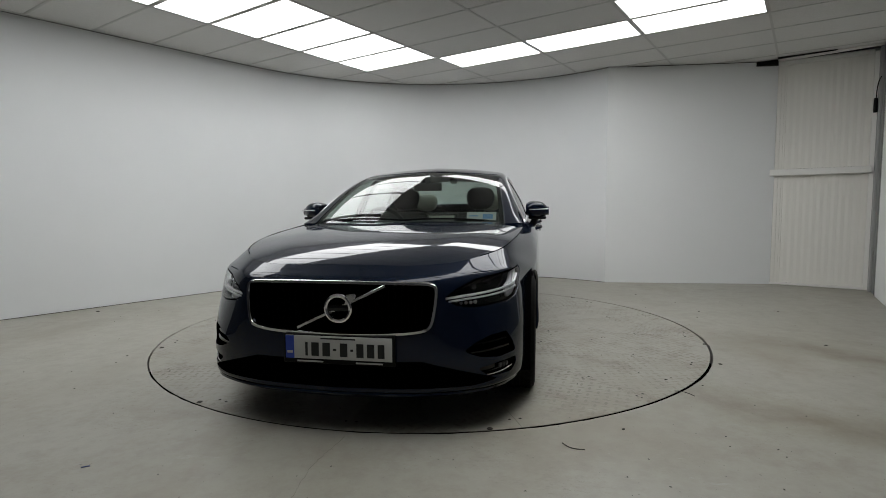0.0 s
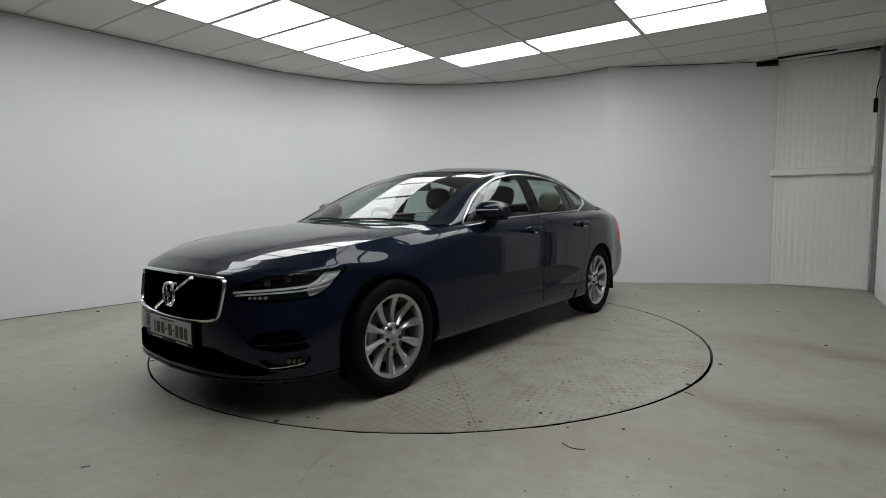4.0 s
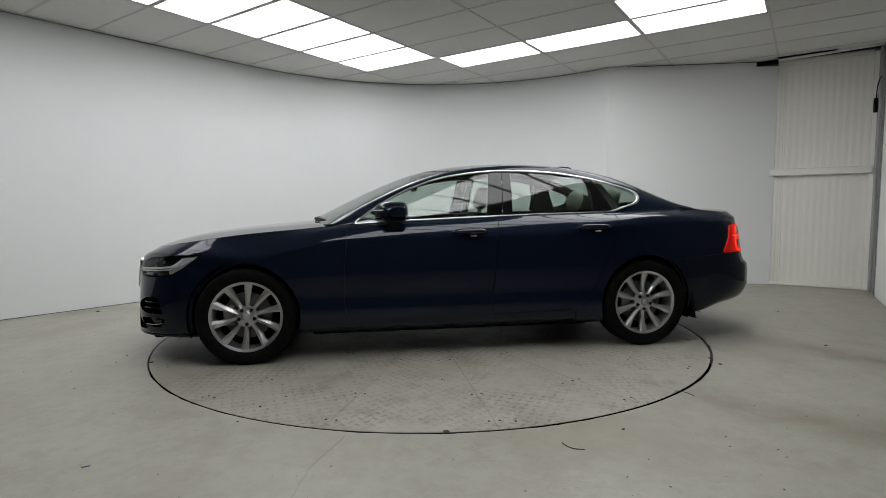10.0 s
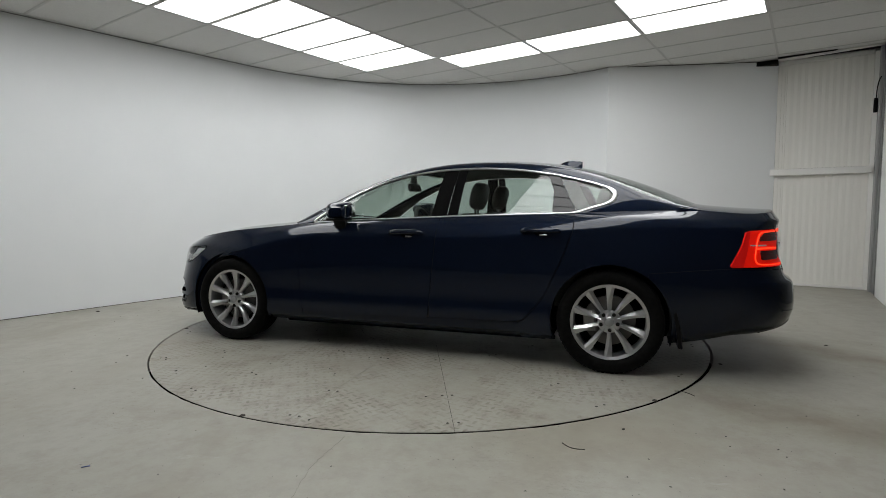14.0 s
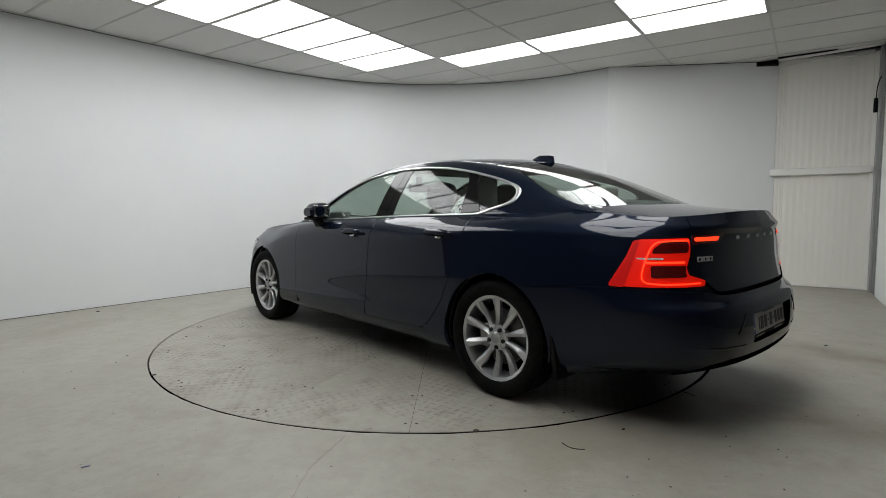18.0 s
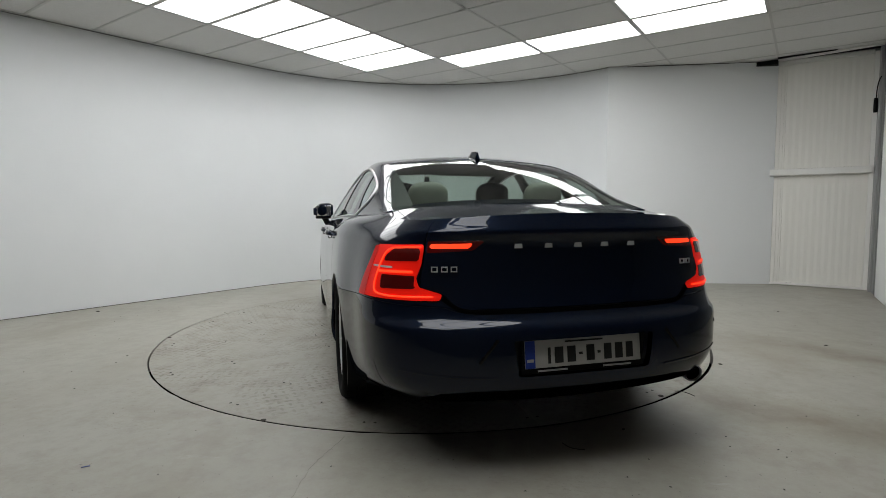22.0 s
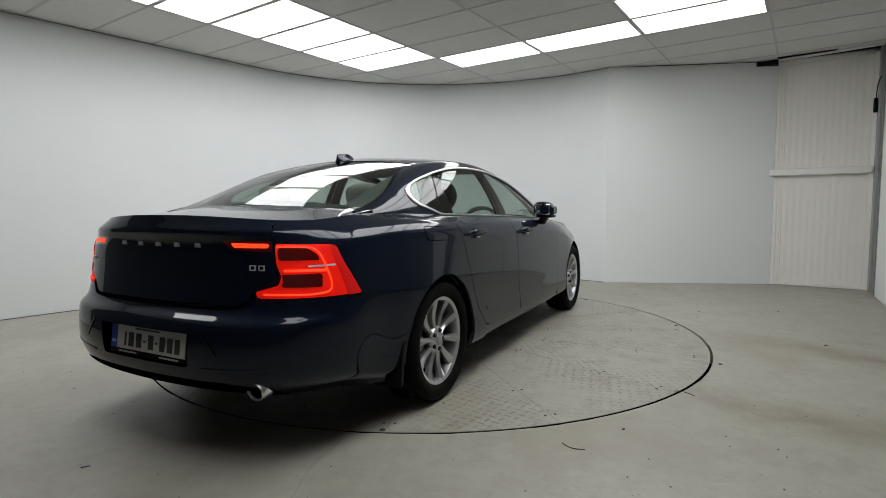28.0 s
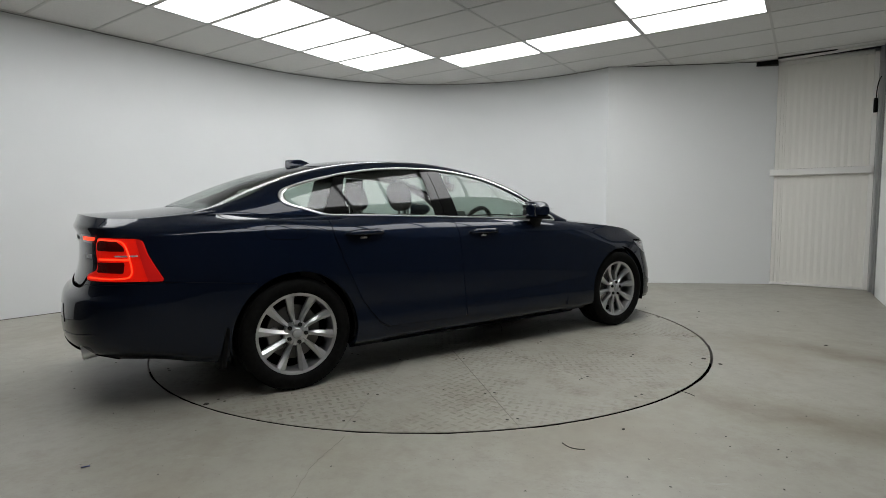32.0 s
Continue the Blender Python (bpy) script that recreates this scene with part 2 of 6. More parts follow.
def add_sweep(bm, path, sides, width, height, closed=False):
    """A strip with a rounded rectangular section along a path; sides: the surface normal at each point."""
    path, sides = np.asarray(path, float), np.asarray(sides, float)
    ahead = np.gradient(path, axis=0)
    if closed:
        ahead = np.roll(path, -1, 0) - np.roll(path, 1, 0)
    ahead /= np.linalg.norm(ahead, axis=1)[:, None] + 1e-12
    across = np.cross(ahead, sides)
    across /= np.linalg.norm(across, axis=1)[:, None] + 1e-12
    w, h = np.broadcast_to(width, len(path)), height
    section = [(-0.5, -0.5), (0.5, -0.5), (0.5, 0.25), (0.32, 0.5), (-0.32, 0.5), (-0.5, 0.25)]
    rings = [[bm.verts.new(tuple(path[k] + across[k] * (a * w[k]) + sides[k] * (b * h))) for a, b in section] for k in range(len(path))]
    last = len(rings) if closed else len(rings) - 1
    for k in range(last):
        a, b = rings[k], rings[(k + 1) % len(rings)]
        for j in range(6):
            bm.faces.new((a[j], a[(j + 1) % 6], b[(j + 1) % 6], b[j]))
    if not closed:
        bm.faces.new(rings[0][::-1])
        bm.faces.new(rings[-1])


def spline(knots, values):
    """A natural cubic spline through values at the knots."""
    t, v = np.asarray(knots, float), np.asarray(values, float)
    n = len(t)
    h = np.diff(t)
    a = np.zeros((n, n))
    rhs = np.zeros((n,) + v.shape[1:])
    a[0, 0] = a[-1, -1] = 1
    for i in range(1, n - 1):
        a[i, i - 1], a[i, i], a[i, i + 1] = h[i - 1], 2 * (h[i - 1] + h[i]), h[i]
        rhs[i] = 6 * ((v[i + 1] - v[i]) / h[i] - (v[i] - v[i - 1]) / h[i - 1])
    s = np.linalg.solve(a, rhs.reshape(n, -1)).reshape(rhs.shape)

    def at(x):
        x = np.asarray(x, float)
        i = np.clip(np.searchsorted(t, x) - 1, 0, n - 2)
        shape = x.shape + (1,) * (v.ndim - 1)
        p, q, w = (t[i + 1] - x).reshape(shape), (x - t[i]).reshape(shape), h[i].reshape(shape)
        return (s[i] * p ** 3 + s[i + 1] * q ** 3) / (6 * w) + (v[i] / w - s[i] * w / 6) * p + (v[i + 1] / w - s[i + 1] * w / 6) * q

    return at


def inside(points, corner=0.0):
    """A field of the plane: distance into a polygon, positive inside; corner rounds it."""
    poly = np.asarray(points, float)

    def raw(a, b, poly):
        q = np.stack([a, b], -1)
        best, sign = np.full(a.shape, 1e9), np.zeros(a.shape, bool)
        for k in range(len(poly)):
            u, v = poly[k], poly[(k + 1) % len(poly)]
            e, w = v - u, q - u
            d = w - np.clip((w @ e) / (e @ e), 0, 1)[..., None] * e
            best = np.minimum(best, (d ** 2).sum(-1))
            up = (u[1] <= q[..., 1]) & (v[1] > q[..., 1])
            down = (u[1] > q[..., 1]) & (v[1] <= q[..., 1])
            cross = e[0] * w[..., 1] - e[1] * w[..., 0]
            sign ^= (up & (cross > 0)) | (down & (cross < 0))
        return np.where(sign, 1, -1) * np.sqrt(best)

    if not corner:
        return lambda a, b: raw(a, b, poly)
    area = sum(poly[k - 1][0] * poly[k][1] - poly[k][0] * poly[k - 1][1] for k in range(len(poly)))
    shrunk = []
    for k in range(len(poly)):
        e0, e1 = poly[k] - poly[k - 1], poly[(k + 1) % len(poly)] - poly[k]
        n0, n1 = (np.array((-e[1], e[0])) / np.hypot(*e) * np.sign(area) for e in (e0, e1))
        shrunk.append(poly[k] + (n0 + n1) * corner / max(0.35, 1 + n0 @ n1))
    shrunk = np.array(shrunk)
    return lambda a, b: raw(a, b, shrunk) + corner


class Sheet:
    """A grid of surface points with outward normals and flat coordinates (a, b) for cutting."""

    def __init__(self, points, a, b):
        self.p, self.a, self.b = points, a, b
        n = np.cross(np.gradient(points, axis=0), np.gradient(points, axis=1))
        n /= np.linalg.norm(n, axis=-1)[..., None] + 1e-12
        flip = bool((n * (points - np.array((0, 0, 0.3)))).sum() < 0)
        n = -n if flip else n
        n[np.abs(points[..., 1]) < 1e-6, 1] = 0
        self.n = n / (np.linalg.norm(n, axis=-1)[..., None] + 1e-12)
        self.flip = flip


def cut(sheet, fields):
    """The sheet where all fields are positive: vertices, normals, faces."""
    p, nrm = sheet.p, sheet.n
    nu, nv = p.shape[:2]
    vals = np.stack([f(sheet.a, sheet.b) if callable(f) else f for f in fields], -1)
    idx = np.arange(nu * nv).reshape(nu, nv)
    quads = np.stack([idx[:-1, :-1], idx[1:, :-1], idx[1:, 1:], idx[:-1, 1:]], -1).reshape(-1, 4)
    if sheet.flip:
        quads = quads[:, ::-1]
    flat = vals.reshape(nu * nv, -1)
    full = (flat[quads] > 0).all((1, 2))
    gone = (flat[quads] <= 0).all(1).any(1)
    pf, nf = p.reshape(-1, 3), nrm.reshape(-1, 3)
    verts, norms, keyed, faces = [], [], {}, []

    def vertex(key, pos, nor):
        if key not in keyed:
            keyed[key] = len(verts)
            verts.append(pos)
            norms.append(nor)
        return keyed[key]

    for q in quads[full]:
        faces.append([vertex(int(i), pf[i], nf[i]) for i in q])
    for q in quads[~full & ~gone]:
        poly = [(int(i), pf[i], nf[i], flat[i]) for i in q]
        for k in range(flat.shape[1]):
            out = []
            for m in range(len(poly)):
                c, d = poly[m], poly[(m + 1) % len(poly)]
                if c[3][k] > 0:
                    out.append(c)
                if (c[3][k] > 0) != (d[3][k] > 0):
                    t = c[3][k] / (c[3][k] - d[3][k])
                    out.append((None, c[1] + t * (d[1] - c[1]), c[2] + t * (d[2] - c[2]), c[3] + t * (d[3] - c[3])))
            poly = out
            if len(poly) < 3:
                break
        if len(poly) >= 3:
            f = [vertex(c[0] if c[0] is not None else tuple(np.round(c[1], 6)), c[1], c[2]) for c in poly]
            f = [v for m, v in enumerate(f) if v != f[m - 1]]
            if len(set(f)) >= 3:
                faces.append(f)
    return np.array(verts), np.array(norms), faces


def panel(name, pieces, mat, parent, label="", rim=0.014, lift=0.0, mirror=False, both=False):
    """One sheet-metal part from cut sheets, with turned-in edges. mirror: the other side's copy; both: one part over both sides."""
    V, N, F = [], [], []
    for sheet, fields in pieces:
        v, n, f = cut(sheet, fields)
        if not len(v):
            continue
        n = n / (np.linalg.norm(n, axis=1)[:, None] + 1e-12)
        v = v + n * lift
        base, count = len(v), {}
        for face in f:
            for m in range(len(face)):
                e = (face[m], face[(m + 1) % len(face)])
                count[e] = count.get(e, 0) + 1
        vs, ns, fs = [v], [n], list(f)
        if rim:
            ev, en, k = [], [], base
            for a, b in count:
                if (b, a) not in count and max(abs(v[a][1]), abs(v[b][1])) > 1e-5:
                    out = np.cross(v[b] - v[a], n[a])
                    out = out / (np.linalg.norm(out) + 1e-12)
                    ev += [v[a], v[b], v[b] - n[b] * rim, v[a] - n[a] * rim]
                    en += [(out + n[a]) / 1.42, (out + n[b]) / 1.42, out, out]
                    fs.append([k + 1, k, k + 3, k + 2])
                    k += 4
            if ev:
                vs.append(np.array(ev))
                ns.append(np.array(en))
        vs, ns = np.concatenate(vs), np.concatenate(ns)
        for side in ((False, True) if both else (mirror,)):
            off = sum(len(w) for w in V)
            s = np.array((1, -1, 1)) if side else 1
            V.append(vs * s)
            N.append(ns * s)
            F += [[off + i for i in (g[::-1] if side else g)] for g in fs]
    return mesh_object(name, np.concatenate(V), F, mat, parent, label, True, np.concatenate(N))

# ---- the room ----
def arc_wall_path():
    """The floor line of the back wall: a straight run, a wide bend, then a flat run to the door."""
    cx, cy, r = 0.06, 0.41, 3.31
    a0, a1 = radians(139.5), radians(44.0)
    arc = [(cx + r * math.cos(a0 + (a1 - a0) * k / 48), cy + r * math.sin(a0 + (a1 - a0) * k / 48)) for k in range(49)]
    tx, ty = math.sin(a0), -math.cos(a0)
    start = (arc[0][0] - tx * 4.6, arc[0][1] - ty * 4.6)
    return [start] + arc


def extrude_wall(name, path, z0, z1, thick, mat, label):
    """A wall along a path, thickened to the left of its direction."""
    p = np.array(path, float)
    d = np.gradient(p, axis=0)
    d /= np.linalg.norm(d, axis=1)[:, None]
    q = p + np.stack([-d[:, 1], d[:, 0]], 1) * thick
    n = len(p)
    verts = [(*c, z) for z in (z0, z1) for c in (*p, *q)]
    faces = []
    for k in range(n - 1):
        a, b, c, e = k, k + 1, n + k, n + k + 1
        t = 2 * n
        faces += [(a, b, b + t, a + t), (e, c, c + t, e + t), (a + t, b + t, e + t, c + t)]
    faces += [(0, 2 * n, 3 * n, n), (n - 1, 2 * n - 1, 4 * n - 1, 3 * n - 1)]
    return tagged(mesh_object(name, verts, faces, mat, smooth=len(path) > 10), label, kind="structure")


JAMB = (4.60, 2.395)
DOOR_END = (5.46, 1.76)
POST_END = (4.72, 0.62)


def build_room():
    path = arc_wall_path()
    w = extrude_wall("wall_north", path, 0, CEIL + 0.1, 0.15, WALL, "long curved white-painted back wall, lightly scuffed at the floor")
    w.data.set_sharp_from_angle(angle=radians(40))
    extrude_wall("wall_flat", [path[-1], JAMB], 0, CEIL + 0.1, 0.12, BOARD, "flat white-painted wall board beside the ribbed door")
    far = path[0]
    # three unseen walls, added; their greys set what the car reflects
    extrude_wall("wall_west", [(far[0] - 0.2, -5.7), (far[0], far[1])], 0, CEIL + 0.1, 0.15, REFLECTED_DARK, "unseen dark side wall, added to darken reflections in the car")
    extrude_wall("wall_south", [(5.6, -5.7), (far[0] - 0.2, -5.7)], 0, CEIL + 0.1, 0.15, REFLECTED_DARK, "unseen dark wall behind the camera, added to darken reflections in the car")
    extrude_wall("wall_east", [POST_END, (5.6, -5.7)], 0, CEIL + 0.1, 0.15, DARK_FRAME, "unseen mid grey wall added beside the white frame board to tone reflections")
    # floor with a round hole for the turntable
    n, hole, rng = 640, TABLE_R + 0.013, random.Random(11)
    chips = [0.0] * n
    for _ in range(70):
        at, wide, deep = rng.randrange(n), rng.randint(1, 3), rng.uniform(0.001, 0.006)
        for k in range(-wide, wide + 1):
            chips[(at + k) % n] = max(chips[(at + k) % n], deep * (1 - abs(k) / (wide + 1)) * rng.uniform(0.7, 1.2))
    inner = [((hole + chips[k]) * math.cos(2 * math.pi * k / n) + 0.0045, (hole + chips[k]) * math.sin(2 * math.pi * k / n) - 0.003) for k in range(n)]
    outer = []
    for k in range(n):
        c, s = math.cos(2 * math.pi * k / n), math.sin(2 * math.pi * k / n)
        g = 7.6 / max(abs(c), abs(s))
        outer.append((g * c, g * s - 0.3))
    verts = [(*q, 0) for q in inner] + [(*q, 0) for q in outer] + [(*q, -0.12) for q in inner]
    faces = []
    for k in range(n):
        j = (k + 1) % n
        faces += [(k, n + k, n + j, j), (k, j, 2 * n + j, 2 * n + k)]
    tagged(mesh_object("floor", verts, faces, FLOOR), "worn grey-beige painted concrete floor with scuffs and stains", kind="structure")
    pit = bmesh.new()
    bmesh.ops.create_circle(pit, cap_ends=True, radius=hole + 0.05, segments=96, matrix=Matrix.Translation((0, 0, -0.11)))
    tagged(part("turntable_pit", pit, GAP, None), "dark pit floor under the turntable", kind="structure")


def build_ceiling():
    phi = radians(54.35)
    A = Vector((math.cos(phi), math.sin(phi), 0))
    B = Vector((-math.sin(phi), math.cos(phi), 0))
    O = Vector((-2.292, 1.014, CEIL))
    # Unseen row -4 panels, i -5 to -3: added to brighten the right.
    lit = {(i, -1) for i in range(-5, 4)} | {(4, j) for j in (-2, -3, -4)} | {(i, -4) for i in range(-5, 4)}
    tiles, grid = bmesh.new(), bmesh.new()
    spin = Matrix(((A.x, B.x, 0, O.x), (A.y, B.y, 0, O.y), (0, 0, 1, O.z), (0, 0, 0, 1)))
    for i in range(-14, 15):
        for j in range(-10, 6):
            c = O + A * (0.6 * (i + 0.5)) + B * (1.2 * (j + 0.5))
            if abs(c.x) > 7.6 or abs(c.y + 0.9) > 7.4 or (i, j) in lit:
                continue
            add_box(tiles, 0.6 * i + 0.009, 0.6 * i + 0.591, 1.2 * j + 0.009, 1.2 * j + 1.191, 0.004, 0.02, m=spin)
    for i in range(-14, 16):
        add_box(grid, 0.6 * i - 0.012, 0.6 * i + 0.012, -12.0, 7.2, 0.0, 0.03, m=spin)
    for j in range(-10, 7):
        for i in range(-14, 15):
            add_box(grid, 0.6 * i + 0.012, 0.6 * i + 0.588, 1.2 * j - 0.012, 1.2 * j + 0.012, 0.0, 0.03, m=spin)
    tagged(part("ceiling", tiles, TILE, None, smooth=False), "grey mineral ceiling tiles, slightly dirty", kind="structure")
    tagged(part("ceiling_grid", grid, GRID, None, smooth=False), "thin white metal ceiling grid", kind="structure")
    top = bmesh.new()
    add_box(top, -8, 8, -8.2, 7, CEIL + 0.035, CEIL + 0.1)
    tagged(part("ceiling_slab", top, GAP, None, smooth=False), "dark slab above the hung ceiling", kind="structure")
    first = None
    for i, j in sorted(lit):
        m = spin @ Matrix.Translation((0.6 * i, 1.2 * j, 0))
        if first is None:
            first = new("ceiling_light")
            bm = bmesh.new()
            add_box(bm, 0.026, 0.574, 0.026, 1.174, 0.006, 0.012)
            part("diffuser", bm, LIT, first, "glowing white diffuser", smooth=False)
            bm = bmesh.new()
            for box in ((0.012, 0.026, 0.012, 1.188), (0.574, 0.588, 0.012, 1.188), (0.026, 0.574, 0.012, 0.026), (0.026, 0.574, 1.174, 1.188)):
                add_box(bm, *box, 0.003, 0.03)
            part("frame", bm, GRID, first, smooth=False)
            tagged(first, "lit white flat light panel set into the ceiling grid", "ceiling light", "ceiling lights")
            first.matrix_basis = m
        else:
            copy_thing(first, m)


def build_turntable():
    table = new("turntable")
    tagged(table, "round painted steel turntable with pressed tread pattern and radial seams", "turntable")
    paint = floor_paint("turntable_paint", True, table)
    n, sectors, hub, inset = 8, 16, 0.62, 0.0011
    half, shared = radians(11.25), None
    outer, inner = [], []
    for j in range(n + 1):
        a = -half + 2 * half * j / n
        ao, ai = (min(max(a, -half + inset / r), half - inset / r) for r in (TABLE_R, hub))
        outer.append((TABLE_R * math.cos(ao), TABLE_R * math.sin(ao)))
        inner.append((hub * math.cos(ai), hub * math.sin(ai)))
    for k in range(sectors):
        if shared is None:
            bm = bmesh.new()
            add_prism(bm, outer + inner[::-1], 0.003, Matrix.Translation((0, 0, -0.003)))
            plate = part("plate", bm, paint, table, smooth=False)
            shared = plate.data
        else:
            plate = new("plate", shared)
            plate.parent = table
        plate.rotation_euler = (0, 0, radians(22.5 * (k + 1)))
    bm = bmesh.new()
    add_prism(bm, [((hub - 0.003) * math.cos(2 * math.pi * k / 64), (hub - 0.003) * math.sin(2 * math.pi * k / 64)) for k in range(64)], 0.003, Matrix.Translation((0, 0, -0.003)))
    part("hub_plate", bm, paint, table, smooth=False)
    bm = bmesh.new()
    add_prism(bm, [((TABLE_R - 0.001) * math.cos(2 * math.pi * k / 192), (TABLE_R - 0.001) * math.sin(2 * math.pi * k / 192)) for k in range(192)], 0.066, Matrix.Translation((0, 0, -0.0705)))
    part("under_frame", bm, GAP, table, smooth=False)
    return table


build_room()
build_ceiling()
turntable = build_turntable()

# ---- the car: design curves ----
# x forward, y to its left, z up; origin half way between the axles, on the ground.
AXLE, WHEEL_Z = 1.4705, 0.333
NOSE_X = spline([2.30, 2.27, 2.2, 2.1, 1.95, 1.75, 1.5, 1.3, 1.1, 0.8][::-1], [0.735, 0.757, 0.797, 0.835, 0.873, 0.905, 0.934, 0.952, 0.968, 0.99][::-1])
DECK_X = spline([-2.54, -2.45, -2.35, -2.2, -2.05, -1.9], [1.046, 1.05, 1.056, 1.068, 1.086, 1.108])


def hood_z(x, y):
    y = np.abs(y)
    ridge = 0.42 + 0.16 * (2.2 - x)
    over = y - ridge
    fall = 0.5 * (over + np.sqrt(over ** 2 + 0.035 ** 2))
    front = np.clip((x - 1.5) / 0.75, 0, 1)
    front = front * front * (3 - 2 * front)
    return NOSE_X(x) - 0.026 * (y / 0.78) ** 2 - 0.020 * front * (y / 0.6) ** 2 - 0.062 * fall


def deck_z(x, y):
    return DECK_X(x) - 0.045 * (np.abs(y) / 0.70) ** 2.2


SIDE_X = [1.70, 1.47, 1.10, 0.75, 0.20, -0.27, -0.80, -1.20, -1.47, -1.80, -2.05]
FULL = np.array([0.938, 0.982, 1.0, 1.0, 1.0, 1.0, 1.0, 1.003, 1.003, 0.985, 0.940])
WIDTH = [0.858, 0.918, 0.936, 0.9290, 0.931, 0.9300, 0.924]
SIDE_Z = [0.19, 0.235, 0.33, 0.47, 0.62, 0.76, 0.87]
CREASE_Y = [0.848, 0.897, 0.913, 0.917, 0.917, 0.917, 0.915, 0.910, 0.900, 0.868, 0.815]
CREASE_Z = [0.752, 0.735, 0.815, 0.866, 0.882, 0.880, 0.895, 0.935, 0.962, 0.968, 0.962]
SHOULDER_Y = [0.794, 0.838, 0.872, 0.879, 0.881, 0.882, 0.881, 0.879, 0.871, 0.843, 0.790]
SHOULDER_Z = [0.822, 0.827, 0.885, 0.930, 0.951, 0.950, 0.960, 0.975, 0.998, 0.997, 0.985]
BELT_Y = [0.765, 0.80, 0.825, 0.83, 0.825, 0.82, 0.81, 0.785, 0.765, 0.735, 0.71]
BELT_Z = [0.0, 0.0, 0.0, 0.957, 0.985, 1.002, 1.018, 1.027, 1.037, 1.043, 0.0]
# front corner, per level: plan (x, y) of six stations and their heights
NOSE_PLAN = [
    [(2.30, 0), (2.29, 0.21), (2.25, 0.42), (2.17, 0.60), (2.04, 0.73), (1.89, 0.80)],
    [(2.355, 0), (2.342, 0.22), (2.305, 0.46), (2.22, 0.66), (2.09, 0.785), (1.92, 0.855)],
    [(2.345, 0), (2.333, 0.22), (2.30, 0.46), (2.225, 0.655), (2.095, 0.785), (1.92, 0.862)],
    [(2.345, 0), (2.335, 0.22), (2.305, 0.45), (2.235, 0.64), (2.105, 0.775), (1.92, 0.862)],
    [(2.345, 0), (2.336, 0.22), (2.303, 0.44), (2.24, 0.60), (2.105, 0.745), (1.92, 0.845)],
    [(2.338, 0), (2.329, 0.22), (2.297, 0.435), (2.237, 0.575), (2.10, 0.715), (1.92, 0.825)],
    [(2.322, 0), (2.313, 0.22), (2.283, 0.43), (2.225, 0.565), (2.09, 0.70), (1.915, 0.81)],
    [(2.29, 0), (2.282, 0.22), (2.255, 0.42), (2.195, 0.55), (2.06, 0.67), (1.90, 0.772)],
    [(2.20, 0), (2.195, 0.21), (2.17, 0.40), (2.11, 0.52), (2.0, 0.62), (1.86, 0.71)],
]
NOSE_LOW = [0.185, 0.215, 0.285, 0.375, 0.48, 0.60, 0.685, 0.742]
NOSE_BACK = [0.20, 0.235, 0.325, 0.445, 0.575, 0.675, 0.735, 0.785]
TAIL_PLAN = [
    [(-2.20, 0.74), (-2.36, 0.64), (-2.44, 0.44), (-2.48, 0.22), (-2.49, 0)],
    [(-2.26, 0.81), (-2.45, 0.70), (-2.555, 0.49), (-2.595, 0.25), (-2.605, 0)],
    [(-2.28, 0.845), (-2.48, 0.735), (-2.585, 0.51), (-2.62, 0.25), (-2.625, 0)],
    [(-2.28, 0.85), (-2.475, 0.735), (-2.572, 0.51), (-2.605, 0.25), (-2.611, 0)],
    [(-2.265, 0.845), (-2.44, 0.722), (-2.522, 0.503), (-2.553, 0.25), (-2.558, 0)],
    [(-2.26, 0.825), (-2.42, 0.70), (-2.49, 0.49), (-2.515, 0.24), (-2.52, 0)],
    [(-2.25, 0.80), (-2.415, 0.68), (-2.485, 0.48), (-2.51, 0.24), (-2.515, 0)],
    [(-2.24, 0.755), (-2.40, 0.66), (-2.495, 0.47), (-2.53, 0.24), (-2.54, 0)],
    [(-2.22, 0.685), (-2.36, 0.61), (-2.45, 0.45), (-2.495, 0.24), (-2.51, 0)],
]
TAIL_Z = [0.27, 0.33, 0.45, 0.588, 0.642, 0.78, 0.89, 0.97]


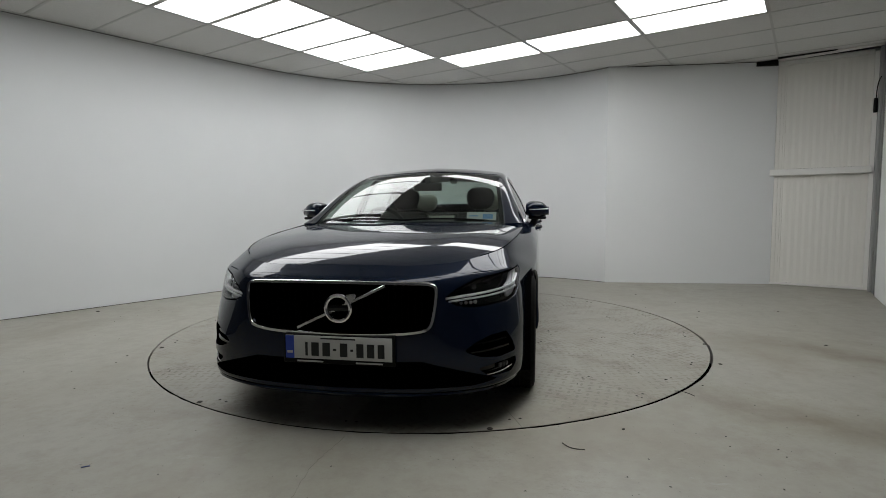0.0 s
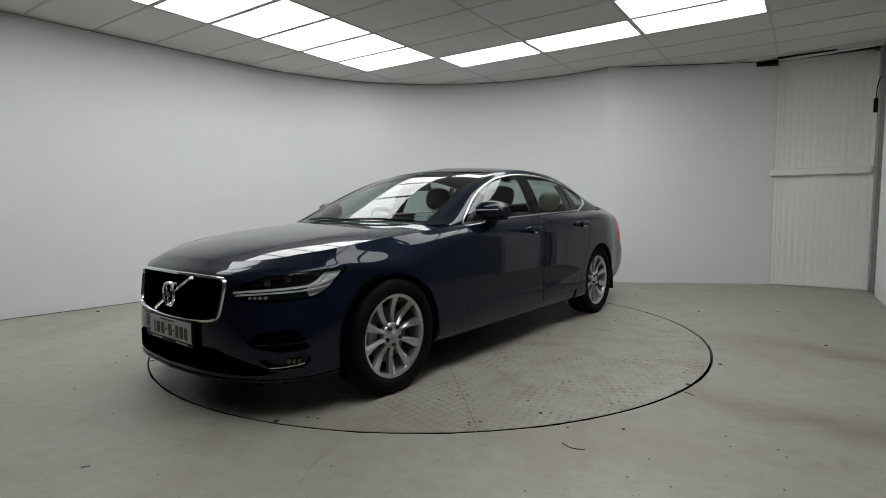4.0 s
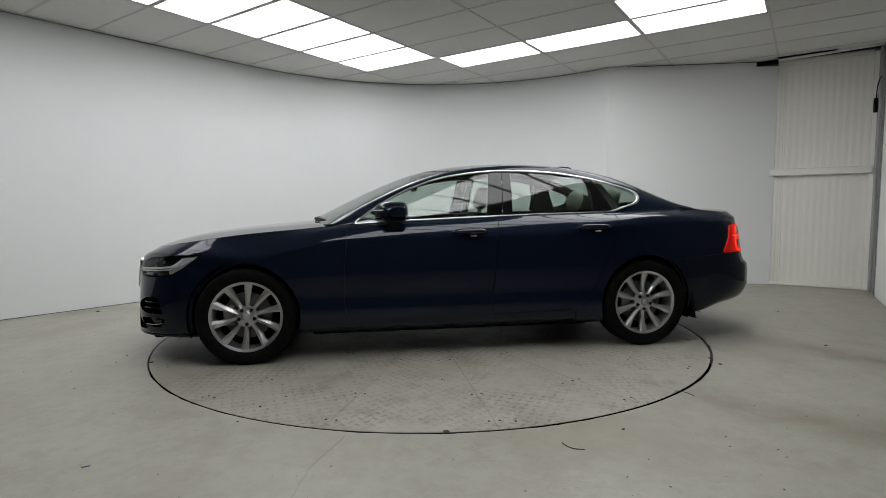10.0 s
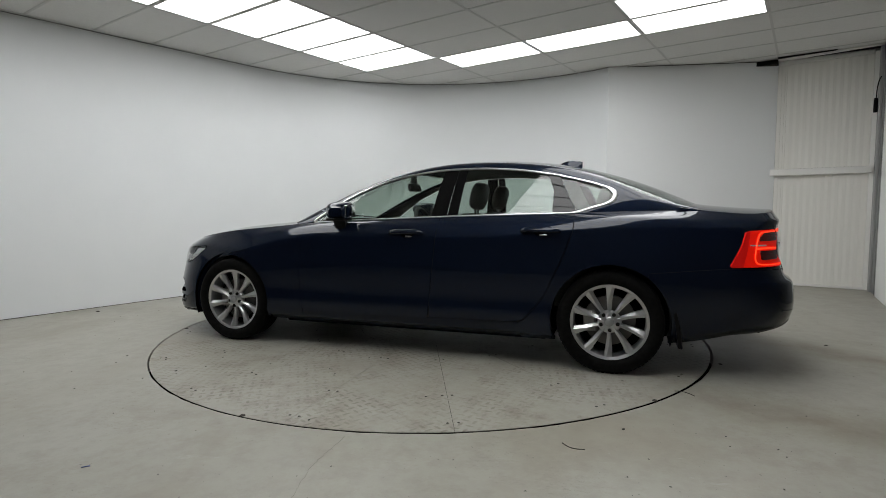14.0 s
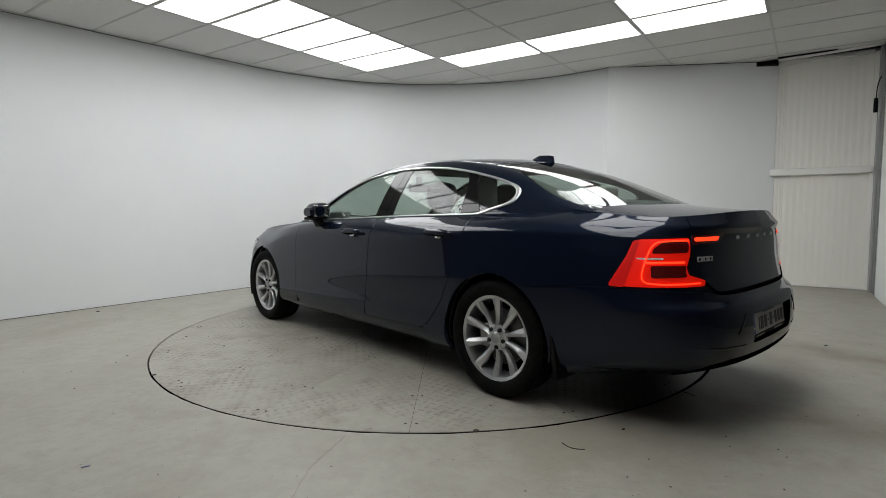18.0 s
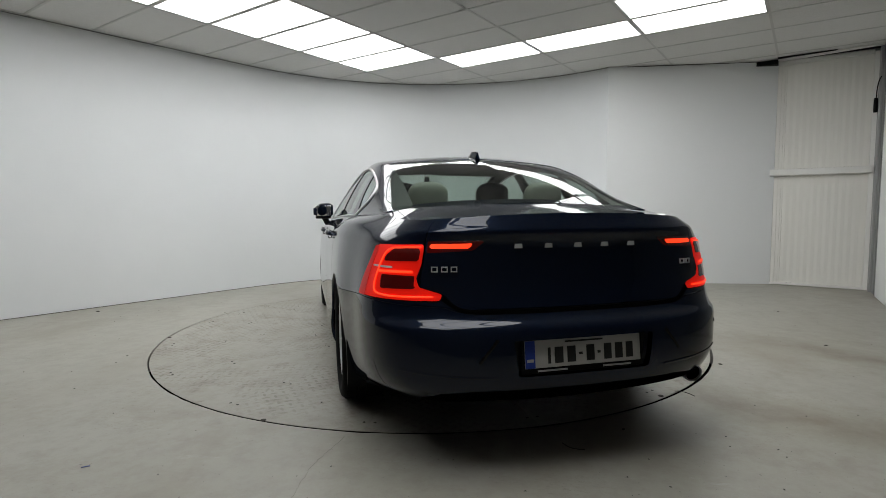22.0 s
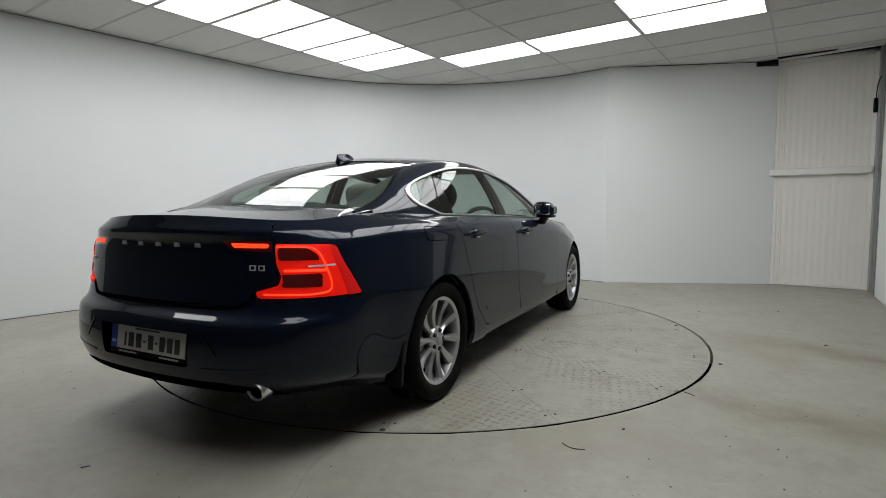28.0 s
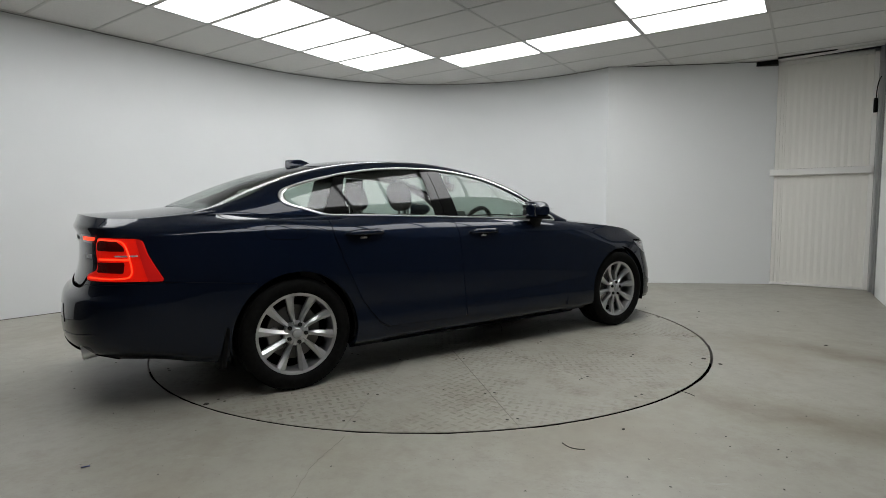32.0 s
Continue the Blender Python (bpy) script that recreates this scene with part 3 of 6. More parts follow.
def body_levels():
    levels = []
    for k in range(9):
        side = np.zeros((11, 3))
        side[:, 0] = SIDE_X
        if k < 7:
            side[:, 1] = WIDTH[k] * FULL
            side[:, 2] = SIDE_Z[k]
            if k > 3:
                part_way = (0.36, 0.66, 0.87)[k - 4]
                side[:, 2] = SIDE_Z[3] + (np.array(CREASE_Z) - SIDE_Z[3]) * part_way
                pull = part_way ** 3
                side[:, 1] = side[:, 1] * (1 - pull) + (np.array(CREASE_Y) + 0.009) * pull
            if k in (1, 2):
                side[-3:, 1] -= np.array((0.006, 0.016, 0.014))
            side[:2, 2] += (NOSE_BACK[k] - SIDE_Z[k]) * np.array((0.7, 0.25))
            side[-2:, 2] += (TAIL_Z[k] - SIDE_Z[k]) * np.array((0.25, 0.7))
        elif k == 7:
            side[:, 1], side[:, 2] = CREASE_Y, CREASE_Z
        else:
            side[:, 1], side[:, 2] = BELT_Y, BELT_Z
            for i in (0, 1, 2):
                side[i, 2] = hood_z(side[i, 0], side[i, 1])
            side[-1, 2] = deck_z(side[-1, 0], side[-1, 1])
        plan = np.array(NOSE_PLAN[k])
        blend = np.array((0, 0.02, 0.08, 0.25, 0.6, 1.0))
        z = hood_z(plan[:, 0], plan[:, 1]) if k == 8 else NOSE_LOW[k] + (NOSE_BACK[k] - NOSE_LOW[k]) * blend
        nose = np.column_stack([plan, z])
        plan = np.array(TAIL_PLAN[k])
        z = deck_z(plan[:, 0], plan[:, 1]) if k == 8 else np.full(5, TAIL_Z[k])
        levels.append(np.concatenate([nose, side, np.column_stack([plan, z])]))
    return np.array(levels)


def with_under_crease(levels):
    """A level close under the shoulder crease, to hold its edge."""
    low, edge = levels[6], levels[7]
    under = low * 0.45 + edge * 0.55
    under[:, 1] = low[:, 1] * 0.76 + edge[:, 1] * 0.24
    under[:4] = low[:4] * 0.3 + edge[:4] * 0.7
    under[:4, 0] += 0.006
    under[-4:] = low[-4:] * 0.45 + edge[-4:] * 0.55
    under[-4:, 0] += 0.008
    shoulder = (edge + levels[8]) / 2
    shoulder[:, 1] += 0.004
    shoulder[6:17, 1], shoulder[6:17, 2] = SHOULDER_Y, SHOULDER_Z
    return np.concatenate([levels[:7], [under], levels[7:8], [shoulder], levels[8:]])


def steady_curve(t, v, x):
    """A smooth curve through values that never swings past them."""
    h = np.diff(t)[:, None, None]
    d = np.diff(v, axis=0) / h
    m = np.zeros_like(v)
    same = d[:-1] * d[1:] > 0
    m[1:-1] = np.where(same, 2 * d[:-1] * d[1:] / np.where(same, d[:-1] + d[1:], 1), 0)
    m[0], m[-1] = d[0], d[-1]
    i = np.clip(np.searchsorted(t, x) - 1, 0, len(t) - 2)
    u = ((x - t[i]) / np.diff(t)[i])[:, None, None]
    return v[i] * (1 + 2 * u) * (1 - u) ** 2 + m[i] * h[i] * u * (1 - u) ** 2 + v[i + 1] * u * u * (3 - 2 * u) + m[i + 1] * h[i] * u * u * (u - 1)


LEVELS = with_under_crease(body_levels())
REF = LEVELS[5]
KNOTS = np.concatenate([[0], np.cumsum(np.linalg.norm(np.diff(REF[:, :2], axis=0), axis=1))])
LENGTH = KNOTS[-1]
along = spline(KNOTS, LEVELS.transpose(1, 0, 2))
fine_s = np.linspace(0, LENGTH, 440)
rows = along(fine_s)
rows[0, :, 1] = rows[-1, :, 1] = 0
V_KNOTS = np.cumsum([0, 0.6, 0.9, 1.35, 1.4, 1.3, 1.0, 0.47, 0.42, 0.55, 0.5])
fine_v = np.linspace(0, V_KNOTS[-1], 111)
body_p = steady_curve(V_KNOTS, rows.transpose(1, 0, 2), fine_v).transpose(1, 0, 2)
for k in range(14):
    a = 2 if k < 5 else 15
    b = 109 if k < 5 else 66
    body_p[:, a:b] = (body_p[:, a - 1:b - 1] + 2 * body_p[:, a:b] + body_p[:, a + 1:b + 1]) / 4
for _ in range(40):
    mid = (body_p[:-2] + 2 * body_p[1:-1] + body_p[2:]) / 4
    body_p[1:-1] = mid
body_p[:, :, 1] = np.maximum(body_p[:, :, 1], 0)
ref_line = spline(KNOTS, REF)(fine_s)
BODY = Sheet(body_p, np.repeat(fine_s[:, None], 111, 1), body_p[:, :, 2])
LEVEL_V = np.repeat(fine_v[None], 440, 0)


def s_nose(y):
    """Way along the body's outline to half-width y on the nose."""
    k = np.argmax(ref_line[:, 0] < 1.6)
    return float(np.interp(y, ref_line[:k, 1], fine_s[:k]))


def s_side(x):
    return float(np.interp(-x, -ref_line[:, 0], fine_s))


def s_tail(y):
    k = np.argmax(ref_line[:, 0] < -2.0)
    return float(np.interp(-y, -ref_line[k:, 1], fine_s[k:]))


belt = body_p[:, -1]


def belt_at(x):
    order = np.argsort(belt[:, 0])
    b = belt[order]
    return np.stack([x, np.interp(x, b[:, 0], b[:, 1]), np.interp(x, b[:, 0], b[:, 2])], -1)


# upper body: centre line, pillar line and belt line, front to back
CENTRE = np.array([(1.10, 0, 0.965), (0.82, 0, 1.108), (0.52, 0, 1.248), (0.22, 0, 1.358), (-0.06, 0, 1.414), (-0.42, 0, 1.442), (-0.85, 0, 1.430), (-1.20, 0, 1.384), (-1.50, 0, 1.308), (-1.78, 0, 1.207), (-2.03, 0, 1.098)])
PILLAR = np.array([(0.93, 0.755, 0.958), (0.67, 0.718, 1.088), (0.40, 0.678, 1.212), (0.14, 0.640, 1.305), (-0.11, 0.612, 1.362), (-0.45, 0.593, 1.394), (-0.85, 0.594, 1.382), (-1.18, 0.604, 1.335), (-1.45, 0.610, 1.262), (-1.72, 0.615, 1.160), (-1.97, 0.622, 1.062)])
BELT_U = np.array([0.86, 0.62, 0.40, 0.15, -0.11, -0.45, -0.85, -1.18, -1.45, -1.72, -1.98])


def upper_sheet():
    t = np.concatenate([[0], np.cumsum(np.linalg.norm(np.diff(PILLAR, axis=0), axis=1))])
    u = np.linspace(0, t[-1], 220)
    c, a = spline(t, CENTRE)(u), spline(t, PILLAR)(u)
    b = belt_at(spline(t, BELT_U)(u))
    w = np.linspace(0, 1, 60)[None, :, None]
    mid = c * 0.42 + a * 0.58
    mid[:, 2] = c[:, 2] - (c[:, 2] - a[:, 2]) * 0.22
    mid[:, 0] = c[:, 0] * 0.72 + a[:, 0] * 0.28
    top = (1 - w) ** 2 * c[:, None] + 2 * w * (1 - w) * mid[:, None] + w ** 2 * a[:, None]
    w2 = np.linspace(0, 1, 61)[None, 1:, None]
    out = np.array((0, 0.016, 0.008))
    side = a[:, None] * (1 - w2) + b[:, None] * w2 + out * (4 * w2 * (1 - w2))
    p = np.concatenate([top, side], 1)
    for _ in range(14):
        q = p.copy()
        q[:, 46:76] = (p[:, 45:75] + 2 * p[:, 46:76] + p[:, 47:77]) / 4
        p = q
    soft = p.copy()
    for _ in range(50):
        soft[:, 42:88] = (soft[:, 41:87] + 2 * soft[:, 42:88] + soft[:, 43:89]) / 4
    rear = np.clip((-0.95 - a[:, :1]) / 0.5, 0, 1)[:, :, None]
    p = p * (1 - rear) + soft * rear
    return p


upper_p = upper_sheet()
UPPER_SIDE = Sheet(upper_p[:, 52:], upper_p[:, 52:, 0], upper_p[:, 52:, 2])
UPPER = Sheet(upper_p, upper_p[:, :, 0], upper_p[:, :, 2])
UPPER_ROW = np.repeat(np.arange(120.0)[None], 220, 0)
rear_way = np.clip((-1.30 - UPPER.p[:, :, 0]) / 0.60, 0, 1)
REAR_EDGE = 55.0 + 30.0 * rear_way ** 2 * (3 - 2 * rear_way)


def top_sheet(x0, x1, height, n=120):
    x, y = np.linspace(x0, x1, n), np.linspace(0, 0.86, 80)
    gx, gy = np.meshgrid(x, y, indexing="ij")
    return Sheet(np.stack([gx, gy, height(gx, gy)], -1), gx, gy)


HOOD = top_sheet(2.26, 0.80, hood_z)
DECK = top_sheet(-1.86, -2.56, deck_z)
k_front = np.argmax(belt[:, 0] < 0.80)
front_plan = np.concatenate([[(0.80, -0.1)], [(2.203, -0.1)], belt[:k_front:3, :2], [(0.80, belt[k_front, 1])]])
k_rear = np.argmax(belt[:, 0] < -1.86)
rear_plan = np.concatenate([[(-1.86, -0.1)], belt[k_rear::3, :2], [(-2.512, 0.0), (-2.512, -0.1)]])


def outside(field, gap=0.0):
    return lambda a, b: -field(a, b) - gap


def both_of(*fields):
    return lambda a, b: np.minimum.reduce([f(a, b) for f in fields])


# cutting lines on the side: s along the outline, z up
def wheel_hole(x, r):
    s = s_side(x)
    return lambda a, b: np.hypot(a - s, b - WHEEL_Z) - r


ARCH_F, ARCH_R = wheel_hole(AXLE, 0.365), wheel_hole(-AXLE, 0.372)
S_DOOR = s_side(0.80)
G = 0.0034
front_door_line = inside([(s_side(0.765), 1.2), (s_side(0.782), 0.886), (s_side(0.808), 0.62), (s_side(0.806), 0.40), (s_side(0.79), 0.31), (s_side(0.745), 0.276), (s_side(-0.10), 0.290), (s_side(-0.245), 0.295), (s_side(-0.253), 0.40), (s_side(-0.268), 0.54), (s_side(-0.30), 0.85), (s_side(-0.325), 1.2)])
rear_door_line = inside([(s_side(-0.325), 1.2), (s_side(-0.30), 0.85), (s_side(-0.268), 0.54), (s_side(-0.253), 0.40), (s_side(-0.255), 0.297), (s_side(-0.86), 0.305), (s_side(-0.925), 0.325), (s_side(-1.0), 0.41), (s_side(-1.065), 0.50), (s_side(-1.12), 0.62), (s_side(-1.175), 0.745), (s_side(-1.235), 0.90), (s_side(-1.243), 0.96), (s_side(-1.225), 1.2)])
front_seam = inside([(s_side(1.80), 0.715), (s_side(1.74), 0.62), (s_side(1.60), 0.54), (s_side(1.60), 0.0), (-1, 0), (-1, 0.745), (s_nose(0.50), 0.745), (s_nose(0.56), 0.755), (s_side(1.9), 0.76)])
rear_seam = inside([(s_side(-1.70), 0.655), (s_side(-2.16), 0.692), (s_side(-2.25), 0.692), (s_tail(0.55), 0.675), (s_tail(0.5), 0.657), (LENGTH + 1, 0.655), (LENGTH + 1, 0), (s_side(-1.70), 0)])
head_line = inside([(s_nose(0.510), 0.648), (s_nose(0.57), 0.690), (s_nose(0.66), 0.730), (s_side(1.98), 0.750), (s_side(1.85), 0.757), (s_side(1.775), 0.760), (s_side(1.825), 0.715), (s_side(1.885), 0.668), (s_side(1.953), 0.630), (s_side(2.02), 0.613), (s_nose(0.66), 0.604), (s_nose(0.57), 0.616)], 0.008)
intake_line = inside([(s_nose(0.545), 0.402), (s_nose(0.60), 0.440), (s_nose(0.66), 0.464), (s_nose(0.735), 0.472), (s_nose(0.760), 0.415), (s_nose(0.774), 0.362), (s_nose(0.68), 0.355), (s_nose(0.60), 0.370)], 0.012)
fog_line = inside([(s_nose(0.585), 0.316), (s_nose(0.68), 0.331), (s_nose(0.772), 0.333), (s_nose(0.776), 0.300), (s_nose(0.745), 0.266), (s_nose(0.63), 0.269)], 0.008)
tail_line = inside([(s_side(-2.150), 0.703), (s_side(-2.225), 0.84), (s_side(-2.252), 0.910), (s_side(-2.285), 0.919), (s_tail(0.655), 0.925), (s_tail(0.655), 0.845), (s_tail(0.668), 0.79), (s_tail(0.655), 0.756), (s_tail(0.56), 0.728), (s_tail(0.57), 0.703)], 0.006)
lid_line = inside([(s_tail(0.650), 1.3), (s_tail(0.650), 0.845), (s_tail(0.655), 0.76), (s_tail(0.60), 0.73), (s_tail(0.55), 0.72), (s_tail(0.50), 0.665), (LENGTH + 1, 0.662), (LENGTH + 1, 1.3)])
grille_line = inside([(-0.47, 0.702), (-0.44, 0.720), (0.44, 0.720), (0.468, 0.702), (0.468, 0.665), (0.452, 0.545), (0.42, 0.515), (0.35, 0.497), (0, 0.483), (-0.35, 0.497), (-0.42, 0.515), (-0.452, 0.545), (-0.468, 0.665)], 0.02)
grille_hole = lambda a, b: grille_line(BODY.p[:, :, 1] + 0 * a, b) if a.shape == BODY.a.shape else grille_line(a, b)
fender_line = inside([(s_side(1.60), 0.54), (s_side(1.74), 0.62), (s_side(1.80), 0.715), (s_side(1.9), 0.762), (s_side(1.99), 0.760), (s_side(2.06), 0.758), (s_side(2.06), 1.3), (s_side(0.765), 1.3), (s_side(0.782), 0.886), (s_side(0.808), 0.62), (s_side(0.806), 0.40), (s_side(0.79), 0.31), (s_side(0.79), 0.10), (s_side(1.60), 0.10)])

plate_hole = inside([(s_tail(0.300), 0.552), (LENGTH + 1, 0.552), (LENGTH + 1, 0.407), (s_tail(0.280), 0.407)], 0.01)


def build_body(car):
    pieces = {}
    for side in (False, True):
        panel("front_fender", [(BODY, [fender_line, outside(head_line, G), ARCH_F, lambda a, b: b - 0.262])], PAINT, car, mirror=side)
        door = panel("front_door", [(BODY, [both_of(front_door_line, lambda a, b: front_door_line(a, b) - G)])], PAINT, car, mirror=side)
        rear = panel("rear_door", [(BODY, [lambda a, b: rear_door_line(a, b) - G, lambda a, b: ARCH_R(a, b)])], PAINT, car, mirror=side)
        pieces[side] = (door, rear)
        panel("sill", [(BODY, [lambda a, b: np.where(a < s_side(0.70), 0.318, 0.280 + 0.012 * (a - S_DOOR)) - b, lambda a, b: a - s_side(1.16), lambda a, b: s_side(-1.15) - a, ARCH_F, ARCH_R])], PAINT, car, mirror=side, lift=-0.011)
        panel("quarter_panel", [(BODY, [lambda a, b: -rear_door_line(a, b) - G, lambda a, b: a - s_side(-0.9), outside(tail_line, G), outside(lid_line, G), outside(rear_seam, G), ARCH_R]),
                                (DECK, [inside(rear_plan), lambda a, b: b - 0.655 - 0 * a]),
                                (UPPER_SIDE, [lambda a, b: -(dlo_line(a, b)), lambda a, b: -1.02 - a, (UPPER_ROW - REAR_EDGE)[:, 52:] + 0.2])], PAINT, car, mirror=side)
    panel("hood", [(HOOD, [inside(front_plan), lambda a, b: a - 1.05 + 0.24 * (b / 0.8) ** 2]), (BODY, [lambda a, b: s_side(2.06) - a, lambda a, b: np.maximum(LEVEL_V - V_KNOTS[8], -front_seam(a, b) - G), outside(head_line, G)])], PAINT, car, both=True)
    panel("front_bumper", [(BODY, [front_seam, outside(head_line, G), lambda a, b: -grille_hole(a, b) - 0.001, lambda a, b: V_KNOTS[8] - LEVEL_V, ARCH_F, outside(intake_line), outside(fog_line)])], PAINT, car, both=True)
    panel("rear_bumper", [(BODY, [rear_seam, outside(tail_line, G), outside(plate_hole), ARCH_R])], PAINT, car, both=True)
    panel("plate_recess", [(BODY, [lambda a, b: plate_hole(a, b) - 0.001])], PAINT, car, "shadowed recess for the rear plate", both=True, lift=-0.062, rim=-0.06)
    panel("trunk_lid", [(BODY, [lambda a, b: lid_line(a, b) - G, outside(tail_line, G)]), (DECK, [inside(rear_plan), lambda a, b: 0.650 - b + 0 * a])], PAINT, car, both=True)
    panel("roof", [(UPPER, [lambda a, b: 54.0 - UPPER_ROW, lambda a, b: 0.14 - 0.17 * (UPPER.p[:, :, 1] / 0.6) ** 2 - a, lambda a, b: a + 1.20 - 0.03 * (UPPER.p[:, :, 1] / 0.6) ** 2]),
                   (UPPER, [lambda a, b: UPPER_ROW - 53.9, lambda a, b: -dlo_line(a, b), lambda a, b: a + 1.03])], PAINT, car, both=True)
    panel("windscreen", [(UPPER, [lambda a, b: 55.0 - UPPER_ROW, lambda a, b: a - 0.145 + 0.17 * (UPPER.p[:, :, 1] / 0.6) ** 2])], GLASS, car, both=True, lift=-0.003, rim=0.005)
    panel("rear_window", [(UPPER, [REAR_EDGE - UPPER_ROW, lambda a, b: -1.205 + 0.03 * (UPPER.p[:, :, 1] / 0.6) ** 2 - a])], GLASS, car, both=True, lift=-0.003, rim=0.005)
    return pieces


dlo_line = inside([(0.760, 0.953), (0.657, 1.022), (0.445, 1.155), (0.224, 1.250), (-0.002, 1.311), (-0.23, 1.343), (-0.40, 1.353), (-0.635, 1.350), (-0.865, 1.332), (-1.09, 1.295), (-1.31, 1.243), (-1.45, 1.195), (-1.502, 1.160), (-1.508, 1.140), (-1.475, 1.102), (-1.235, 1.030), (-0.85, 1.021), (-0.40, 1.006), (0.15, 0.985), (0.62, 0.957)])

# ---- the car: lookups on its skin ----
def skin(sheet, a, b):
    """Place and normal on a sheet at flat coordinates (a, b), smoothed over its four nearest grid points."""
    d = (sheet.a - a) ** 2 + (sheet.b - b) ** 2
    near = np.argsort(d, axis=None)[:4]
    w = 1 / (d.ravel()[near] + 1e-7)
    w /= w.sum()
    p = (sheet.p.reshape(-1, 3)[near] * w[:, None]).sum(0)
    n = (sheet.n.reshape(-1, 3)[near] * w[:, None]).sum(0)
    return p, n / np.linalg.norm(n)


def smooth_loop(points, per=8, closed=True):
    """Corner cutting: a smooth line that never swings past its points, evenly spaced."""
    p = np.array(points, float)
    for _ in range(4):
        nxt = np.roll(p, -1, 0) if closed else p[1:]
        cur = p if closed else p[:-1]
        q = np.stack([cur * 0.75 + nxt * 0.25, cur * 0.25 + nxt * 0.75], 1).reshape(-1, p.shape[1])
        p = q if closed else np.concatenate([p[:1], q, p[-1:]])
    if closed:
        p = np.concatenate([p, p[:1]])
    t = np.concatenate([[0], np.cumsum(np.linalg.norm(np.diff(p, axis=0), axis=1))])
    n = max(8, int(per * len(points)))
    k = np.linspace(0, t[-1], n, endpoint=not closed)
    return np.stack([np.interp(k, t, p[:, j]) for j in range(p.shape[1])], 1)


def mirrored(bm):
    bmesh.ops.scale(bm, vec=(1, -1, 1), verts=bm.verts)
    bmesh.ops.reverse_faces(bm, faces=bm.faces)
    return bm


def skin_strip(sheet, path, width, height, lift=0.0, closed=False, mirror=False):
    got = [skin(sheet, a, b) for a, b in path]
    p, n = np.array([g[0] + g[1] * lift for g in got]), np.array([g[1] for g in got])
    for _ in range(2):
        if closed:
            p = (np.roll(p, 1, 0) + 2 * p + np.roll(p, -1, 0)) / 4
        else:
            p[1:-1] = (p[:-2] + 2 * p[1:-1] + p[2:]) / 4
    bm = bmesh.new()
    add_sweep(bm, p, n, width, height, closed)
    return mirrored(bm) if mirror else bm


def line_x(points):
    """x on a slanted edge, as a function of z."""
    pts = sorted((z, x) for x, z in points)
    return lambda z: np.interp(z, [q[0] for q in pts], [q[1] for q in pts])


E_FRONT = line_x([(-0.239, 1.02), (-0.290, 1.34)])
E_REAR0 = line_x([(-0.436, 1.03), (-0.461, 1.34)])
E_REAR1 = line_x([(-1.091, 1.03), (-1.093, 1.185), (-1.045, 1.30)])
E_QUART = line_x([(-1.255, 1.03), (-1.120, 1.29)])


